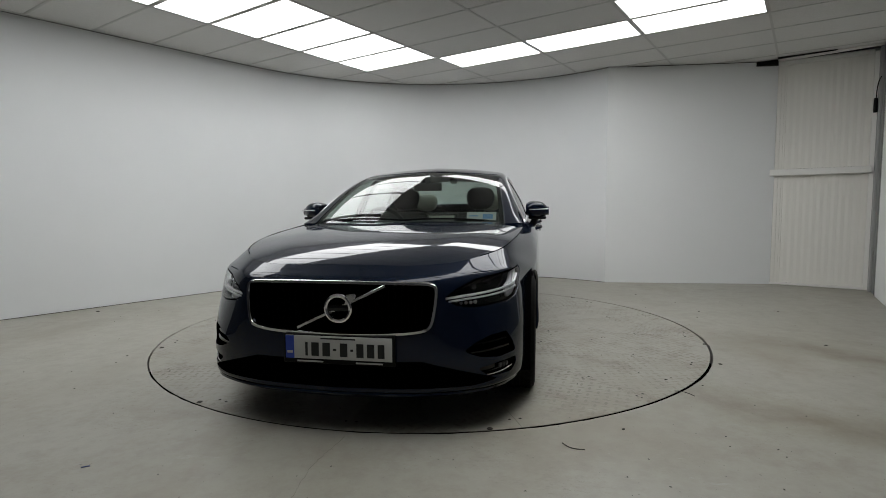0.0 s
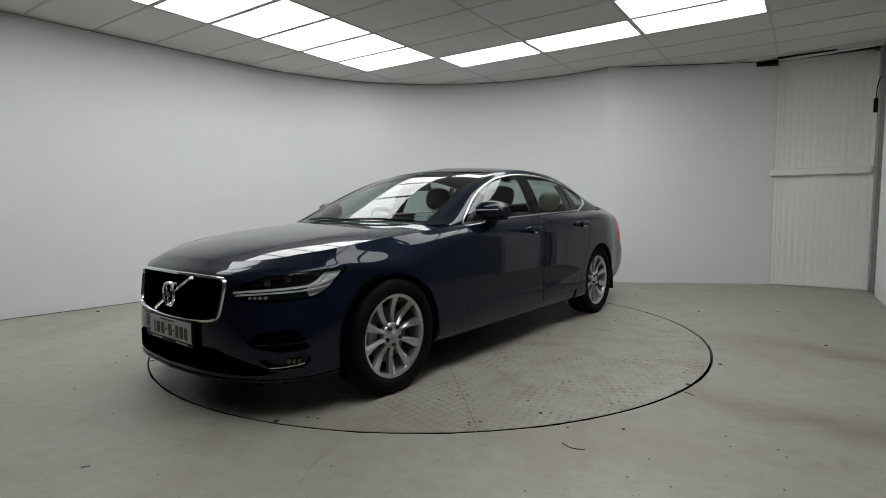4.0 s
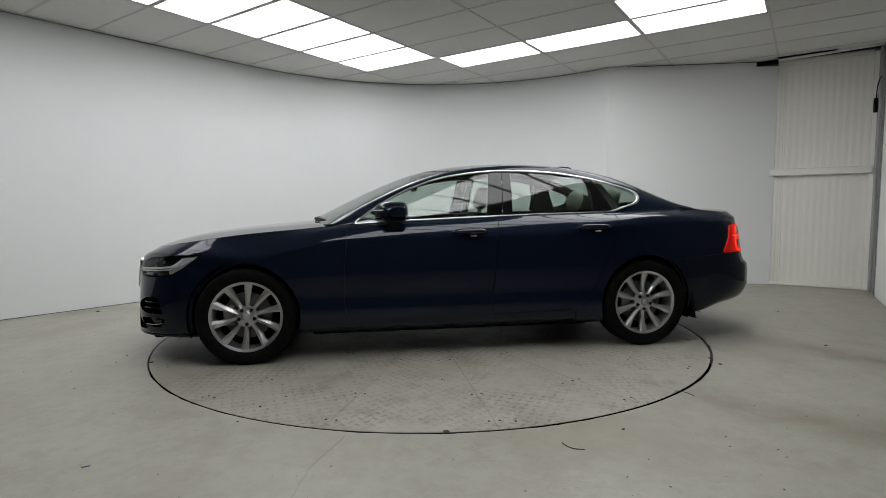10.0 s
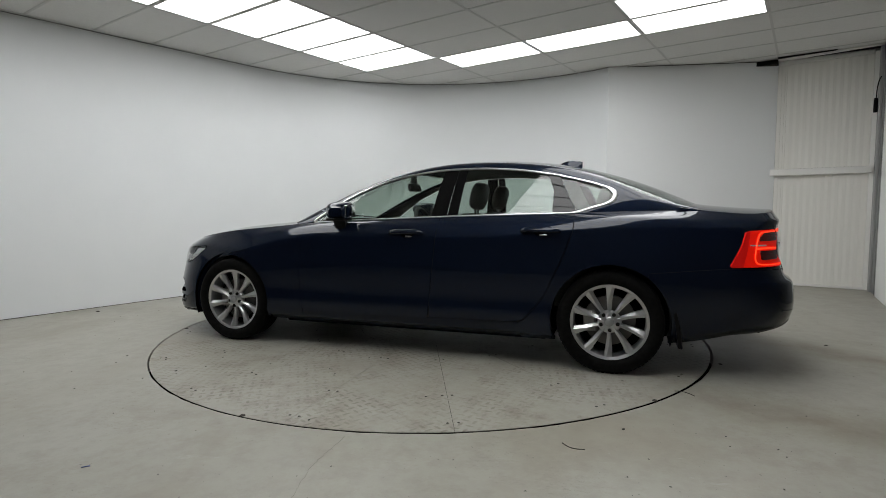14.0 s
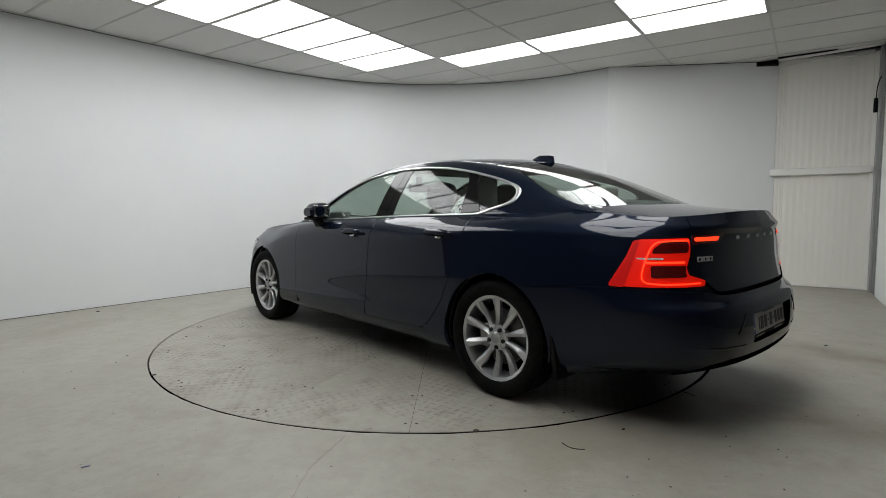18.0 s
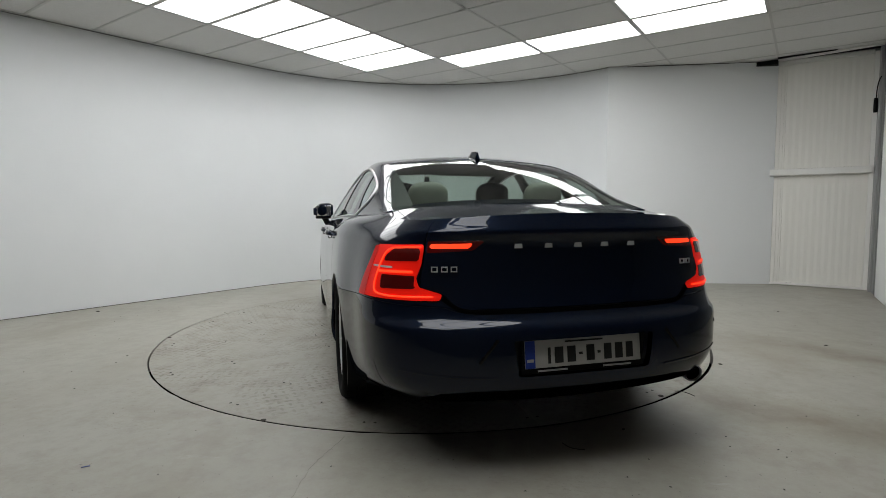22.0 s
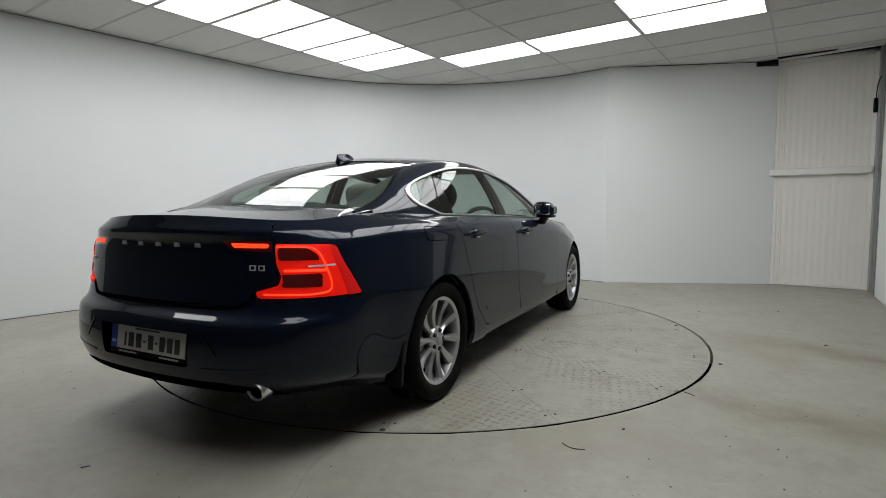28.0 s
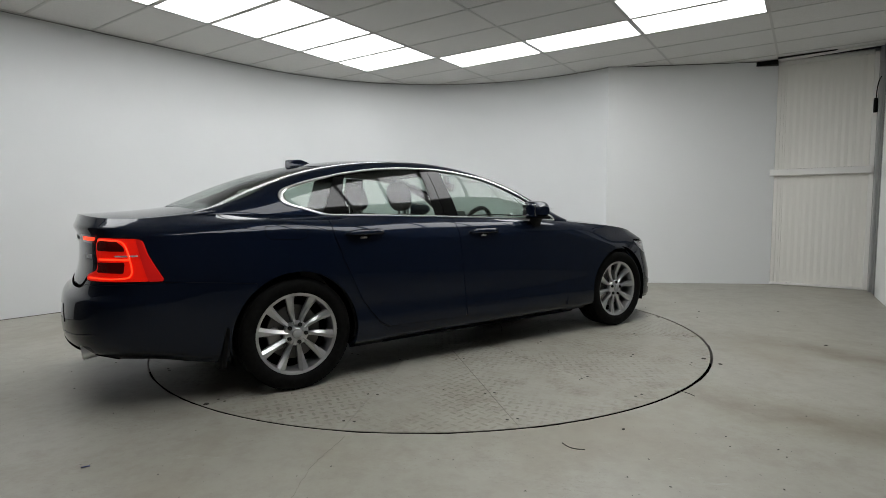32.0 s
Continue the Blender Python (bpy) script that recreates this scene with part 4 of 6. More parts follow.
def build_glazing(car, doors):
    for side in (False, True):
        door, rear = doors[side]
        inner = lambda a, b: dlo_line(a, b) - 0.010
        panel("window_glass", [(UPPER_SIDE, [inner, lambda a, b: a - E_FRONT(b)])], GLASS, door, mirror=side, lift=-0.006, rim=0, label="green-tinted side glass")
        panel("window_glass", [(UPPER_SIDE, [inner, lambda a, b: E_REAR0(b) - a, lambda a, b: a - E_REAR1(b)])], GLASS, rear, mirror=side, lift=-0.006, rim=0, label="green-tinted side glass")
        panel("quarter_glass", [(UPPER_SIDE, [inner, lambda a, b: E_QUART(b) - a])], GLASS, car, mirror=side, lift=-0.006, rim=0, label="small pointed rear quarter glass")
        panel("pillar_cover", [(UPPER_SIDE, [inner, lambda a, b: E_FRONT(b) - a, lambda a, b: a + 0.352 + 0.12 * (b - 1.0)])], GLOSS, door, "gloss black centre pillar cover", mirror=side, lift=-0.002, rim=0.006)
        panel("pillar_cover", [(UPPER_SIDE, [inner, lambda a, b: -0.357 - 0.12 * (b - 1.0) - a, lambda a, b: a - E_REAR0(b)])], GLOSS, rear, "gloss black centre pillar cover", mirror=side, lift=-0.002, rim=0.006)
        panel("window_divider", [(UPPER_SIDE, [inner, lambda a, b: E_REAR1(b) - a, lambda a, b: a - E_QUART(b)])], GLOSS, rear, "gloss black window divider", mirror=side, lift=-0.002, rim=0.006)
        outline = [(0.752, 0.956), (0.657, 1.020), (0.55, 1.090), (0.445, 1.152), (0.335, 1.205), (0.224, 1.247), (0.11, 1.284), (-0.002, 1.309), (-0.23, 1.341), (-0.40, 1.350), (-0.635, 1.348), (-0.865, 1.330), (-1.09, 1.293), (-1.31, 1.241), (-1.38, 1.219), (-1.445, 1.195), (-1.482, 1.174), (-1.492, 1.164), (-1.497, 1.152), (-1.494, 1.136), (-1.472, 1.106), (-1.462, 1.099), (-1.45, 1.093), (-1.36, 1.068), (-1.26, 1.038), (-1.235, 1.031), (-1.20, 1.029), (-0.85, 1.022), (-0.40, 1.008), (0.15, 0.988), (0.45, 0.973), (0.68, 0.957)]
        path = smooth_loop(outline, 8)
        low = path[:, 1] < 1.03
        width = np.where(low, 0.0095, 0.0135) + 0.015 * np.exp(-((path[:, 0] + 1.49) / 0.045) ** 2)
        part("window_trim", skin_strip(UPPER_SIDE, path, width, 0.010, 0.003, True, side), TRIM, car, "bright chrome window surround")
    # dark print round the front and rear glass
    e = UPPER.p[:, :, 1] / 0.6
    panel("glass_border", [(UPPER, [lambda a, b: 55.5 - UPPER_ROW, lambda a, b: UPPER_ROW - 51.0, lambda a, b: a - 0.14 + 0.17 * e ** 2]),
                           (UPPER, [lambda a, b: 51.2 - UPPER_ROW, lambda a, b: a - 0.14 + 0.17 * e ** 2, lambda a, b: 0.185 - 0.17 * e ** 2 - a])], GLOSS, car, "black printed windscreen edge", rim=0, lift=-0.0045, both=True)
    panel("glass_border", [(UPPER, [REAR_EDGE + 0.4 - UPPER_ROW, UPPER_ROW - REAR_EDGE + 3.5, lambda a, b: -1.20 + 0.03 * e ** 2 - a]),
                           (UPPER, [lambda a, b: 55 - UPPER_ROW, lambda a, b: -1.20 + 0.03 * e ** 2 - a, lambda a, b: a + 1.235 - 0.03 * e ** 2])], GLOSS, car, "black printed rear glass edge", rim=0, lift=-0.0045, both=True)
    panel("headlining", [(UPPER, [lambda a, b: 53.0 - UPPER_ROW, lambda a, b: 0.10 - 0.17 * e ** 2 - a, lambda a, b: a + 1.22]), (UPPER, [lambda a, b: UPPER_ROW - 52.9, lambda a, b: -0.006 - dlo_line(a, b)])], LINING, car, "pale woven headlining", rim=0, lift=-0.022, both=True)
    for side in (False, True):
        panel("rear_pillar_trim", [(UPPER_SIDE, [lambda a, b: dlo_line(a, b) + 0.02, lambda a, b: -1.10 - a, lambda a, b: a + 1.33 - 0.5 * (b - 1.1)])], DARK_TRIM, car, "charcoal inner pillar trim", mirror=side, lift=-0.05, rim=0.01)
    for side in (False, True):
        edge = belt[(belt[:, 0] < 1.98) & (belt[:, 0] > 0.83)][::3]
        lifted = np.stack([edge[:, 0], edge[:, 1] - 0.002, edge[:, 2] + 0.0012], 1)
        bm = bmesh.new()
        add_sweep(bm, lifted, np.repeat([(0, 0.45, 0.89)], len(lifted), 0), 0.0045, 0.0016)
        part("hood_gap", mirrored(bm) if side else bm, GAP, car, "thin dark shut line beside the hood")
    panel("cowl", [(HOOD, [inside(front_plan), lambda a, b: 1.12 - a])], BLACK, car, "black plastic scuttle under the windscreen", rim=0, lift=-0.012, both=True)
    for y0, y1 in ((0.58, -0.02), (0.02, -0.60)):
        bm = bmesh.new()
        k = np.linspace(0, 1, 14)
        y = y0 + (y1 - y0) * k
        x = 1.055 - 0.24 * (y / 0.8) ** 2
        z = hood_z(x, y) + 0.012 + 0.012 * np.sin(math.pi * k)
        add_sweep(bm, np.stack([x, y, z], 1), np.repeat([(0, 0, 1.0)], 14, 0), 0.018, 0.012)
        part("wiper", bm, BLACK, car, "black wiper blade")


def build_grille(car):
    def front_x(y, z):
        k = np.argmin((BODY.p[:120, :, 1] - abs(y)) ** 2 + (BODY.p[:120, :, 2] - z) ** 2)
        return BODY.p[:120].reshape(-1, 3)[k][0]

    half = [(0, 0.724), (0.15, 0.7235), (0.30, 0.722), (0.40, 0.720), (0.455, 0.716), (0.470, 0.700), (0.471, 0.66), (0.464, 0.60), (0.455, 0.545), (0.440, 0.512), (0.38, 0.498), (0.25, 0.489), (0.12, 0.485)]
    loop = half + [(0, 0.484)] + [(-y, z) for y, z in half[:0:-1]]
    path = smooth_loop(loop, 6)
    p = np.array([(front_x(y, z) - 0.001, y, z) for y, z in path])
    for _ in range(12):
        p[:, 0] = (np.roll(p[:, 0], 1) + p[:, 0] + np.roll(p[:, 0], -1)) / 3
    p[:, 0] = (np.roll(p[:, 0], 2) + np.roll(p[:, 0], 1) + p[:, 0] + np.roll(p[:, 0], -1) + np.roll(p[:, 0], -2)) / 5
    n = np.array([(1, 0.12 * np.sign(y) * abs(y) / 0.4, 0) for y, z in path])
    bm = bmesh.new()
    add_sweep(bm, p, n / np.linalg.norm(n, axis=1)[:, None], 0.018, 0.020, True)
    grille = part("grille", bm, CHROME, car, "wide grille in a chrome frame with dark upright bars")
    back = bmesh.new()
    c = back.verts.new((2.24, 0, 0.6))
    ring = [back.verts.new((q[0] - 0.075, q[1], q[2])) for q in p[::2]]
    rim = [back.verts.new((q[0] - 0.004, q[1], q[2])) for q in p[::2]]
    for k in range(len(ring)):
        j = (k + 1) % len(ring)
        back.faces.new((c, ring[k], ring[j]))
        back.faces.new((ring[k], rim[k], rim[j], ring[j]))
    part("grille_back", back, GRILLE_BLACK, grille)
    field = grille_line
    for k in range(29):
        y = -0.434 + 0.868 * k / 28
        zs = np.linspace(0.47, 0.73, 60)
        ok = zs[field(np.full(60, y), zs) > 0.008]
        if len(ok) < 5:
            continue
        bm = bmesh.new()
        x = front_x(y, 0.6) - 0.050
        z = np.linspace(ok[0], ok[-1], 6)
        add_sweep(bm, np.stack([x + 0.014 * np.sin((z - ok[0]) / (ok[-1] - ok[0]) * math.pi), np.full(6, y), z], 1), np.repeat([(1.0, 0, 0)], 6, 0), 0.008, 0.02)
        part("grille_bar", bm, GRILLE_BLACK, grille)
    bm = bmesh.new()
    k = np.linspace(0, 1, 12)
    y, z = -0.190 + 0.43 * k, 0.509 + 0.204 * k
    add_sweep(bm, np.stack([2.328 - 0.05 * y ** 2, y, z], 1), np.repeat([(1.0, 0, 0)], 12, 0), 0.017, 0.02)
    part("grille_slash", bm, SATIN, grille, "slanted satin metal bar")
    emblem = bmesh.new()
    spin = Matrix.Translation((2.345, 0.022, 0.609)) @ Matrix.Rotation(radians(-90), 4, "Z")
    add_lathe(emblem, [(0.050, 0.0), (0.052, 0.008), (0.060, 0.012), (0.068, 0.008), (0.071, 0.0), (0.068, -0.02), (0.052, -0.02)], 48, spin, True)
    add_prism(emblem, [(0.034, 0.026), (0.058, 0.018), (0.090, 0.062), (0.082, 0.072), (0.040, 0.064), (0.050, 0.050)], 0.012, Matrix.Translation((2.342, 0.022, 0.609)) @ Matrix(((0, 0, 1, 0), (1, 0, 0, 0), (0, 1, 0, 0), (0, 0, 0, 1))))
    part("emblem_ring", emblem, CHROME, grille, "round chrome badge")
    bm = bmesh.new()
    add_box(bm, 2.338, 2.350, -0.030, 0.074, 0.596, 0.622, 0.003)
    part("emblem_bar", bm, GLOSS, grille, "dark band across the badge")


def build_head_lamps(car):
    S = lambda x: s_side(x)
    for side in (False, True):
        inner = lambda a, b: head_line(a, b) - 0.004
        lamp = panel("headlamp", [(BODY, [inner])], GLOSS, car, "clear headlamp with dark housing and a white T-shaped light guide", mirror=side, lift=-0.045, rim=-0.042)
        panel("lens", [(BODY, [lambda a, b: head_line(a, b) - 0.003])], LENS, lamp, "clear lens", mirror=side, lift=0.0, rim=0.003)
        wing = inside([(S(1.995), 0.684), (S(1.950), 0.706), (S(1.905), 0.744), (S(1.80), 0.753), (S(1.838), 0.712), (S(1.892), 0.668), (S(1.952), 0.637), (S(1.995), 0.626), (S(2.0), 0.655)])
        panel("reflector_wing", [(BODY, [wing])], LAMP_CLEAR, lamp, "silvery reflector", mirror=side, lift=-0.020, rim=0.012)
        upper = smooth_loop([(s_nose(0.520), 0.650), (s_nose(0.60), 0.658), (S(2.07), 0.668), (S(1.97), 0.680), (S(1.90), 0.692), (S(1.84), 0.722)], 5, False)
        part("light_guide", skin_strip(BODY, upper, 0.012, 0.012, -0.012, False, side), DRL, lamp, "white light guide")
        lower = smooth_loop([(s_nose(0.53), 0.636), (s_nose(0.60), 0.642), (S(2.07), 0.651), (S(1.97), 0.661), (S(1.90), 0.672)], 5, False)
        part("light_guide", skin_strip(BODY, lower, 0.010, 0.010, -0.013, False, side), DRL, lamp, "white light guide")
        outer = smooth_loop([(S(1.895), 0.738), (S(1.925), 0.700), (S(1.965), 0.668)], 5, False)
        part("light_guide", skin_strip(BODY, outer, 0.008, 0.010, -0.012, False, side), DRL, lamp, "white light guide")
        for k in range(4):
            s0 = s_nose(0.585) + 0.028 * k
            cell = inside([(s0, 0.616), (s0 + 0.020, 0.617), (s0 + 0.023, 0.632 + 0.001 * k), (s0 + 0.003, 0.630 + 0.001 * k)])
            panel("lamp_cell", [(BODY, [cell])], LAMP_CLEAR, lamp, "small square lamp cell", mirror=side, lift=-0.024, rim=0.01)
        for k, (s0, z0) in enumerate(((s_nose(0.66), 0.700), (s_nose(0.66) + 0.10, 0.716))):
            p, n = skin(BODY, s0, z0)
            bm = bmesh.new()
            turn = Vector((0, 1, 0)).rotation_difference(Vector((0.8, 0.6, 0))).to_matrix().to_4x4()
            add_lathe(bm, [(0.0, 0.004), (0.012, 0.002), (0.019, -0.006), (0.021, -0.016)], 20, Matrix.Translation(p - n * 0.026) @ turn)
            part("projector", mirrored(bm) if side else bm, CELL, lamp, "round projector lens")


def build_tail_lamps(car, lid):
    S = lambda x: s_side(x)
    for side in (False, True):
        lamp = panel("tail_lamp", [(BODY, [tail_line])], RED_GLOW, car, "lit red tail lamp with a C-shaped light and dark red fields", mirror=side, lift=0.002, rim=0.012)
        # hidden black sheet, added to stop the lamp glowing inwards
        panel("glow_block", [(BODY, [lambda a, b: tail_line(a, b) + 0.004])], GAP, lamp, "unseen black sheet added to block the lamp's inward glow", mirror=side, lift=-0.016, rim=-0.014)
        field = inside([(S(-2.365), 0.905), (S(-2.415), 0.908), (s_tail(0.665), 0.908), (s_tail(0.665), 0.858), (S(-2.325), 0.855), (S(-2.335), 0.88)], 0.004)
        panel("dark_field", [(BODY, [field])], RED, lamp, "unlit dark red field", mirror=side, lift=0.0045, rim=0.004)
        edge = smooth_loop([(s_tail(0.665), 0.912), (S(-2.40), 0.911), (S(-2.335), 0.908), (S(-2.315), 0.86), (S(-2.30), 0.80), (S(-2.285), 0.722), (S(-2.35), 0.715), (s_tail(0.70), 0.716), (s_tail(0.60), 0.718)], 5, False)
        part("light_guide", skin_strip(BODY, edge, 0.007, 0.004, 0.005, False, side), RED_EDGE, lamp, "brightly lit red line")
        edge = smooth_loop([(S(-2.305), 0.812), (S(-2.38), 0.815), (s_tail(0.68), 0.815)], 5, False)
        part("light_guide", skin_strip(BODY, edge, 0.010, 0.004, 0.005, False, side), RED_EDGE, lamp, "brightly lit red line")
        field = inside([(S(-2.325), 0.80), (s_tail(0.672), 0.80), (s_tail(0.672), 0.762), (s_tail(0.66), 0.748), (S(-2.33), 0.744)], 0.004)
        panel("dark_field", [(BODY, [field])], RED, lamp, "unlit dark red field", mirror=side, lift=0.0045, rim=0.004)
        field = inside([(S(-2.150), 0.700), (S(-2.228), 0.84), (S(-2.258), 0.913), (S(-2.285), 0.92), (S(-2.262), 0.84), (S(-2.225), 0.70)])
        panel("side_field", [(BODY, [field])], RED_DIM, lamp, "dimly lit red side edge", mirror=side, lift=0.0045, rim=0.004)
        field = inside([(S(-2.262), 0.827), (S(-2.268), 0.836), (S(-2.372), 0.836), (S(-2.372), 0.827)])
        panel("clear_band", [(BODY, [field])], LAMP_CLEAR, lamp, "thin clear band", mirror=side, lift=0.0042, rim=0.003)
        field = inside([(s_tail(0.640), 0.892), (s_tail(0.640), 0.937), (s_tail(0.40), 0.940), (s_tail(0.45), 0.900)])
        strip = panel("lid_lamp", [(BODY, [field])], RED, lid, "dark red lamp strip on the lid, partly lit", mirror=side, lift=0.002, rim=0.006)
        # same added sheet, stops the strip's glow behind it
        panel("glow_block", [(BODY, [lambda a, b: field(a, b) + 0.004])], GAP, strip, "unseen black sheet added to block the lamp's inward glow", mirror=side, lift=-0.016, rim=-0.014)
        field = inside([(s_tail(0.630), 0.908), (s_tail(0.630), 0.926), (s_tail(0.455), 0.929), (s_tail(0.465), 0.909)])
        panel("light_bar", [(BODY, [field])], RED_EDGE, strip, "lit red bar", mirror=side, lift=0.0045, rim=0.003)


def tail_x(y, z):
    k = np.argmin((BODY.p[330:, :, 1] - abs(y)) ** 2 + (BODY.p[330:, :, 2] - z) ** 2)
    return BODY.p[330:].reshape(-1, 3)[k][0]


def build_badges(lid):
    """Rows of small chrome marks where the lid carries its lettering."""
    for y in (0.256, 0.126, -0.005, -0.130, -0.259):
        bm = bmesh.new()
        x = tail_x(y, 0.916)
        add_prism(bm, [(-0.017, -0.009), (0.017, -0.009), (0.014, 0.009), (-0.014, 0.009)], 0.006, Matrix.Translation((x + 0.001, y, 0.916)) @ Matrix(((0, 0, -1, 0), (1, 0, 0, 0), (0, 1, 0, 0), (0, 0, 0, 1))))
        part("chrome_mark", bm, LETTER, lid, "small chrome mark", sharp=20)
    for y0, widths in ((0.610, (0.032, 0.032, 0.032)), (-0.530, (0.034, 0.032))):
        y = y0
        for w in widths:
            bm = bmesh.new()
            x = tail_x(y - w / 2, 0.827) - 0.003
            slope = (tail_x(y - w, 0.827) - tail_x(y, 0.827)) / w
            spin = Matrix.Translation((x, y - w / 2, 0.827)) @ Matrix.Rotation(math.atan2(slope, 1), 4, "Z") if abs(slope) < 1 else Matrix.Translation((x, y - w / 2, 0.827))
            for box in ((-w / 2 + 0.003, w / 2 - 0.003, 0.0075, 0.0110), (-w / 2 + 0.003, w / 2 - 0.003, -0.0110, -0.0075), (-w / 2 + 0.003, -w / 2 + 0.0065, -0.0075, 0.0075), (w / 2 - 0.0065, w / 2 - 0.003, -0.0075, 0.0075)):
                add_box(bm, -0.004, 0.006, *box, 0, spin)
            part("badge_mark", bm, LETTER, lid, "small satin metal mark")
            y -= w + 0.006


def build_plate(car, x, y, z, yaw, lean):
    """A number plate in a black holder; its writing is plain bars."""
    m = Matrix.Translation((x, y, z)) @ Matrix.Rotation(yaw, 4, "Z") @ Matrix.Rotation(lean, 4, "Y")
    bm = bmesh.new()
    add_box(bm, -0.012, 0.0, -0.272, 0.272, -0.078, 0.062, 0.004, m)
    holder = part("plate_holder", bm, BLACK, car, "black plate holder with a line of pale print")
    bm = bmesh.new()
    add_box(bm, 0.0, 0.004, -0.26, 0.26, -0.055, 0.055, 0.002, m)
    part("number_plate", bm, WHITE_PLATE, holder, "white number plate with dark bars for its characters")
    bm = bmesh.new()
    add_box(bm, 0.004, 0.0055, -0.259, -0.217, -0.054, 0.054, 0, m)
    part("blue_band", bm, BLUE_PLATE, holder, "blue band", smooth=False)
    spans = [(-0.165, -0.145), (-0.135, -0.090), (-0.080, -0.035), (-0.028, -0.004), (0.006, 0.050), (0.056, 0.078), (0.086, 0.128), (0.137, 0.180), (0.188, 0.228)]
    def bar(name, mat, *box):
        bm = bmesh.new()
        add_box(bm, *box, 0, m)
        part(name, bm, mat, holder, smooth=False)

    for k, (a, b) in enumerate(spans):
        h = 0.005 if k in (3, 5) else 0.032
        bar("plate_bar", INK, 0.004, 0.0056, a + 0.004, b - 0.004, -0.008 - h, -0.008 + h)
    bar("plate_bar", INK, 0.004, 0.0056, -0.085, 0.085, 0.040, 0.047)
    bar("print_bar", PALE_INK, 0.0, 0.0012, -0.205, -0.075, -0.071, -0.064)
    bar("print_bar", PALE_INK, 0.0, 0.0012, 0.085, 0.215, -0.071, -0.064)
    bar("print_bar", PALE_INK, 0.0055, 0.0062, -0.252, -0.224, -0.030, -0.018)


def build_bumper_parts(car):
    panel("lower_intake", [(BODY, [inside([(-1, 0.232), (-1, 0.362), (s_nose(0.40), 0.362), (s_nose(0.56), 0.300), (s_nose(0.66), 0.255), (s_nose(0.56), 0.238)], 0.0)])], GRILLE_BLACK, car, "black lower air intake", both=True, lift=0.003, rim=0.01)
    for k in range(3):
        z0 = 0.262 + 0.032 * k
        panel("intake_bar", [(BODY, [inside([(-1, z0), (-1, z0 + 0.010), (s_nose(0.44), z0 + 0.010), (s_nose(0.44), z0)])])], GRILLE_BLACK, car, "black intake bar", both=True, lift=0.008, rim=0.008)
    for side in (False, True):
        panel("side_intake", [(BODY, [lambda a, b: intake_line(a, b) - 0.001])], GRILLE_BLACK, car, "black recessed side air intake", mirror=side, lift=-0.050, rim=-0.048)
        for z0 in (0.385, 0.425):
            slat = inside([(s_nose(0.56), z0), (s_nose(0.58), z0 + 0.009), (s_nose(0.765), z0 + 0.018), (s_nose(0.768), z0 + 0.008)])
            panel("intake_slat", [(BODY, [slat, intake_line])], GLOSS, car, "gloss black slat", mirror=side, lift=-0.016, rim=0.02)
        lamp = panel("fog_lamp", [(BODY, [lambda a, b: fog_line(a, b) - 0.001])], GLOSS, car, "slim fog lamp in a dark recess", mirror=side, lift=-0.034, rim=-0.032)
        for k in range(3):
            s0 = s_nose(0.69) + 0.030 * k
            cell = inside([(s0, 0.290), (s0 + 0.022, 0.291), (s0 + 0.026, 0.316), (s0 + 0.004, 0.314)], 0.003)
            panel("lamp_cell", [(BODY, [cell])], CELL, lamp, mirror=side, lift=-0.016, rim=0.01)
        bar = smooth_loop([(s_nose(0.62), 0.276), (s_nose(0.70), 0.279), (s_nose(0.755), 0.292)], 5, False)
        part("lamp_trim", skin_strip(BODY, bar, 0.006, 0.006, -0.008, False, side), SATIN, lamp, "thin bright trim")
    panel("front_lip", [(BODY, [front_seam, lambda a, b: 0.214 - b, lambda a, b: s_side(1.80) - a, ARCH_F])], PAINT, car, both=True, lift=0.012, rim=0.03)
    panel("under_tray", [(BODY, [lambda a, b: 0.215 - b, lambda a, b: s_side(1.78) - a])], GRILLE_BLACK, car, "black under tray edge", both=True, lift=0.002, rim=0.02)
    valance = inside([(s_tail(0.71), 0.25), (s_tail(0.66), 0.305), (s_tail(0.58), 0.338), (s_tail(0.45), 0.352), (LENGTH + 1, 0.354), (LENGTH + 1, 0), (s_tail(0.71), 0)])
    panel("rear_valance", [(BODY, [valance])], GRILLE_BLACK, car, "black rear valance", both=True, lift=0.003, rim=0.012)
    for side in (False, True):
        # raised dark strip: shut line widened by the lid's painted shadow
        path = [(s_tail(0.56), 0.712), (s_tail(0.53), 0.690), (s_tail(0.495), 0.664), (s_tail(0.44), 0.657), (s_tail(0.22), 0.655), (LENGTH, 0.655)]
        part("lid_gap_shade", skin_strip(BODY, smooth_loop(path, 5, False), 0.017, 0.004, 0.001, False, side), GAP, car, "dark strip for the gap and the shadow under the boot lid")
        path = [(s_tail(0.70) - 0.01, 0.435), (s_tail(0.60), 0.425), (s_tail(0.50), 0.415), (s_tail(0.36), 0.41)]
        part("bumper_crease", skin_strip(BODY, smooth_loop(path, 4, False), 0.010, 0.005, 0.001, False, side), PAINT, car)
        slash = [(s_tail(0.36), 0.56), (s_tail(0.41), 0.50), (s_tail(0.43), 0.47)]
        part("bumper_slash", skin_strip(BODY, smooth_loop(slash, 4, False), 0.012, 0.004, 0.001, False, side), GLOSS, car)
        bm = bmesh.new()
        p, n = skin(BODY, s_tail(0.72), 0.545)
        add_lathe(bm, [(0.0, 0.003), (0.009, 0.002), (0.010, -0.004)], 16, Matrix.Translation(p) @ Vector((0, 1, 0)).rotation_difference(Vector(n)).to_matrix().to_4x4())
        part("parking_sensor", mirrored(bm) if side else bm, PAINT, car)
    tip = bmesh.new()
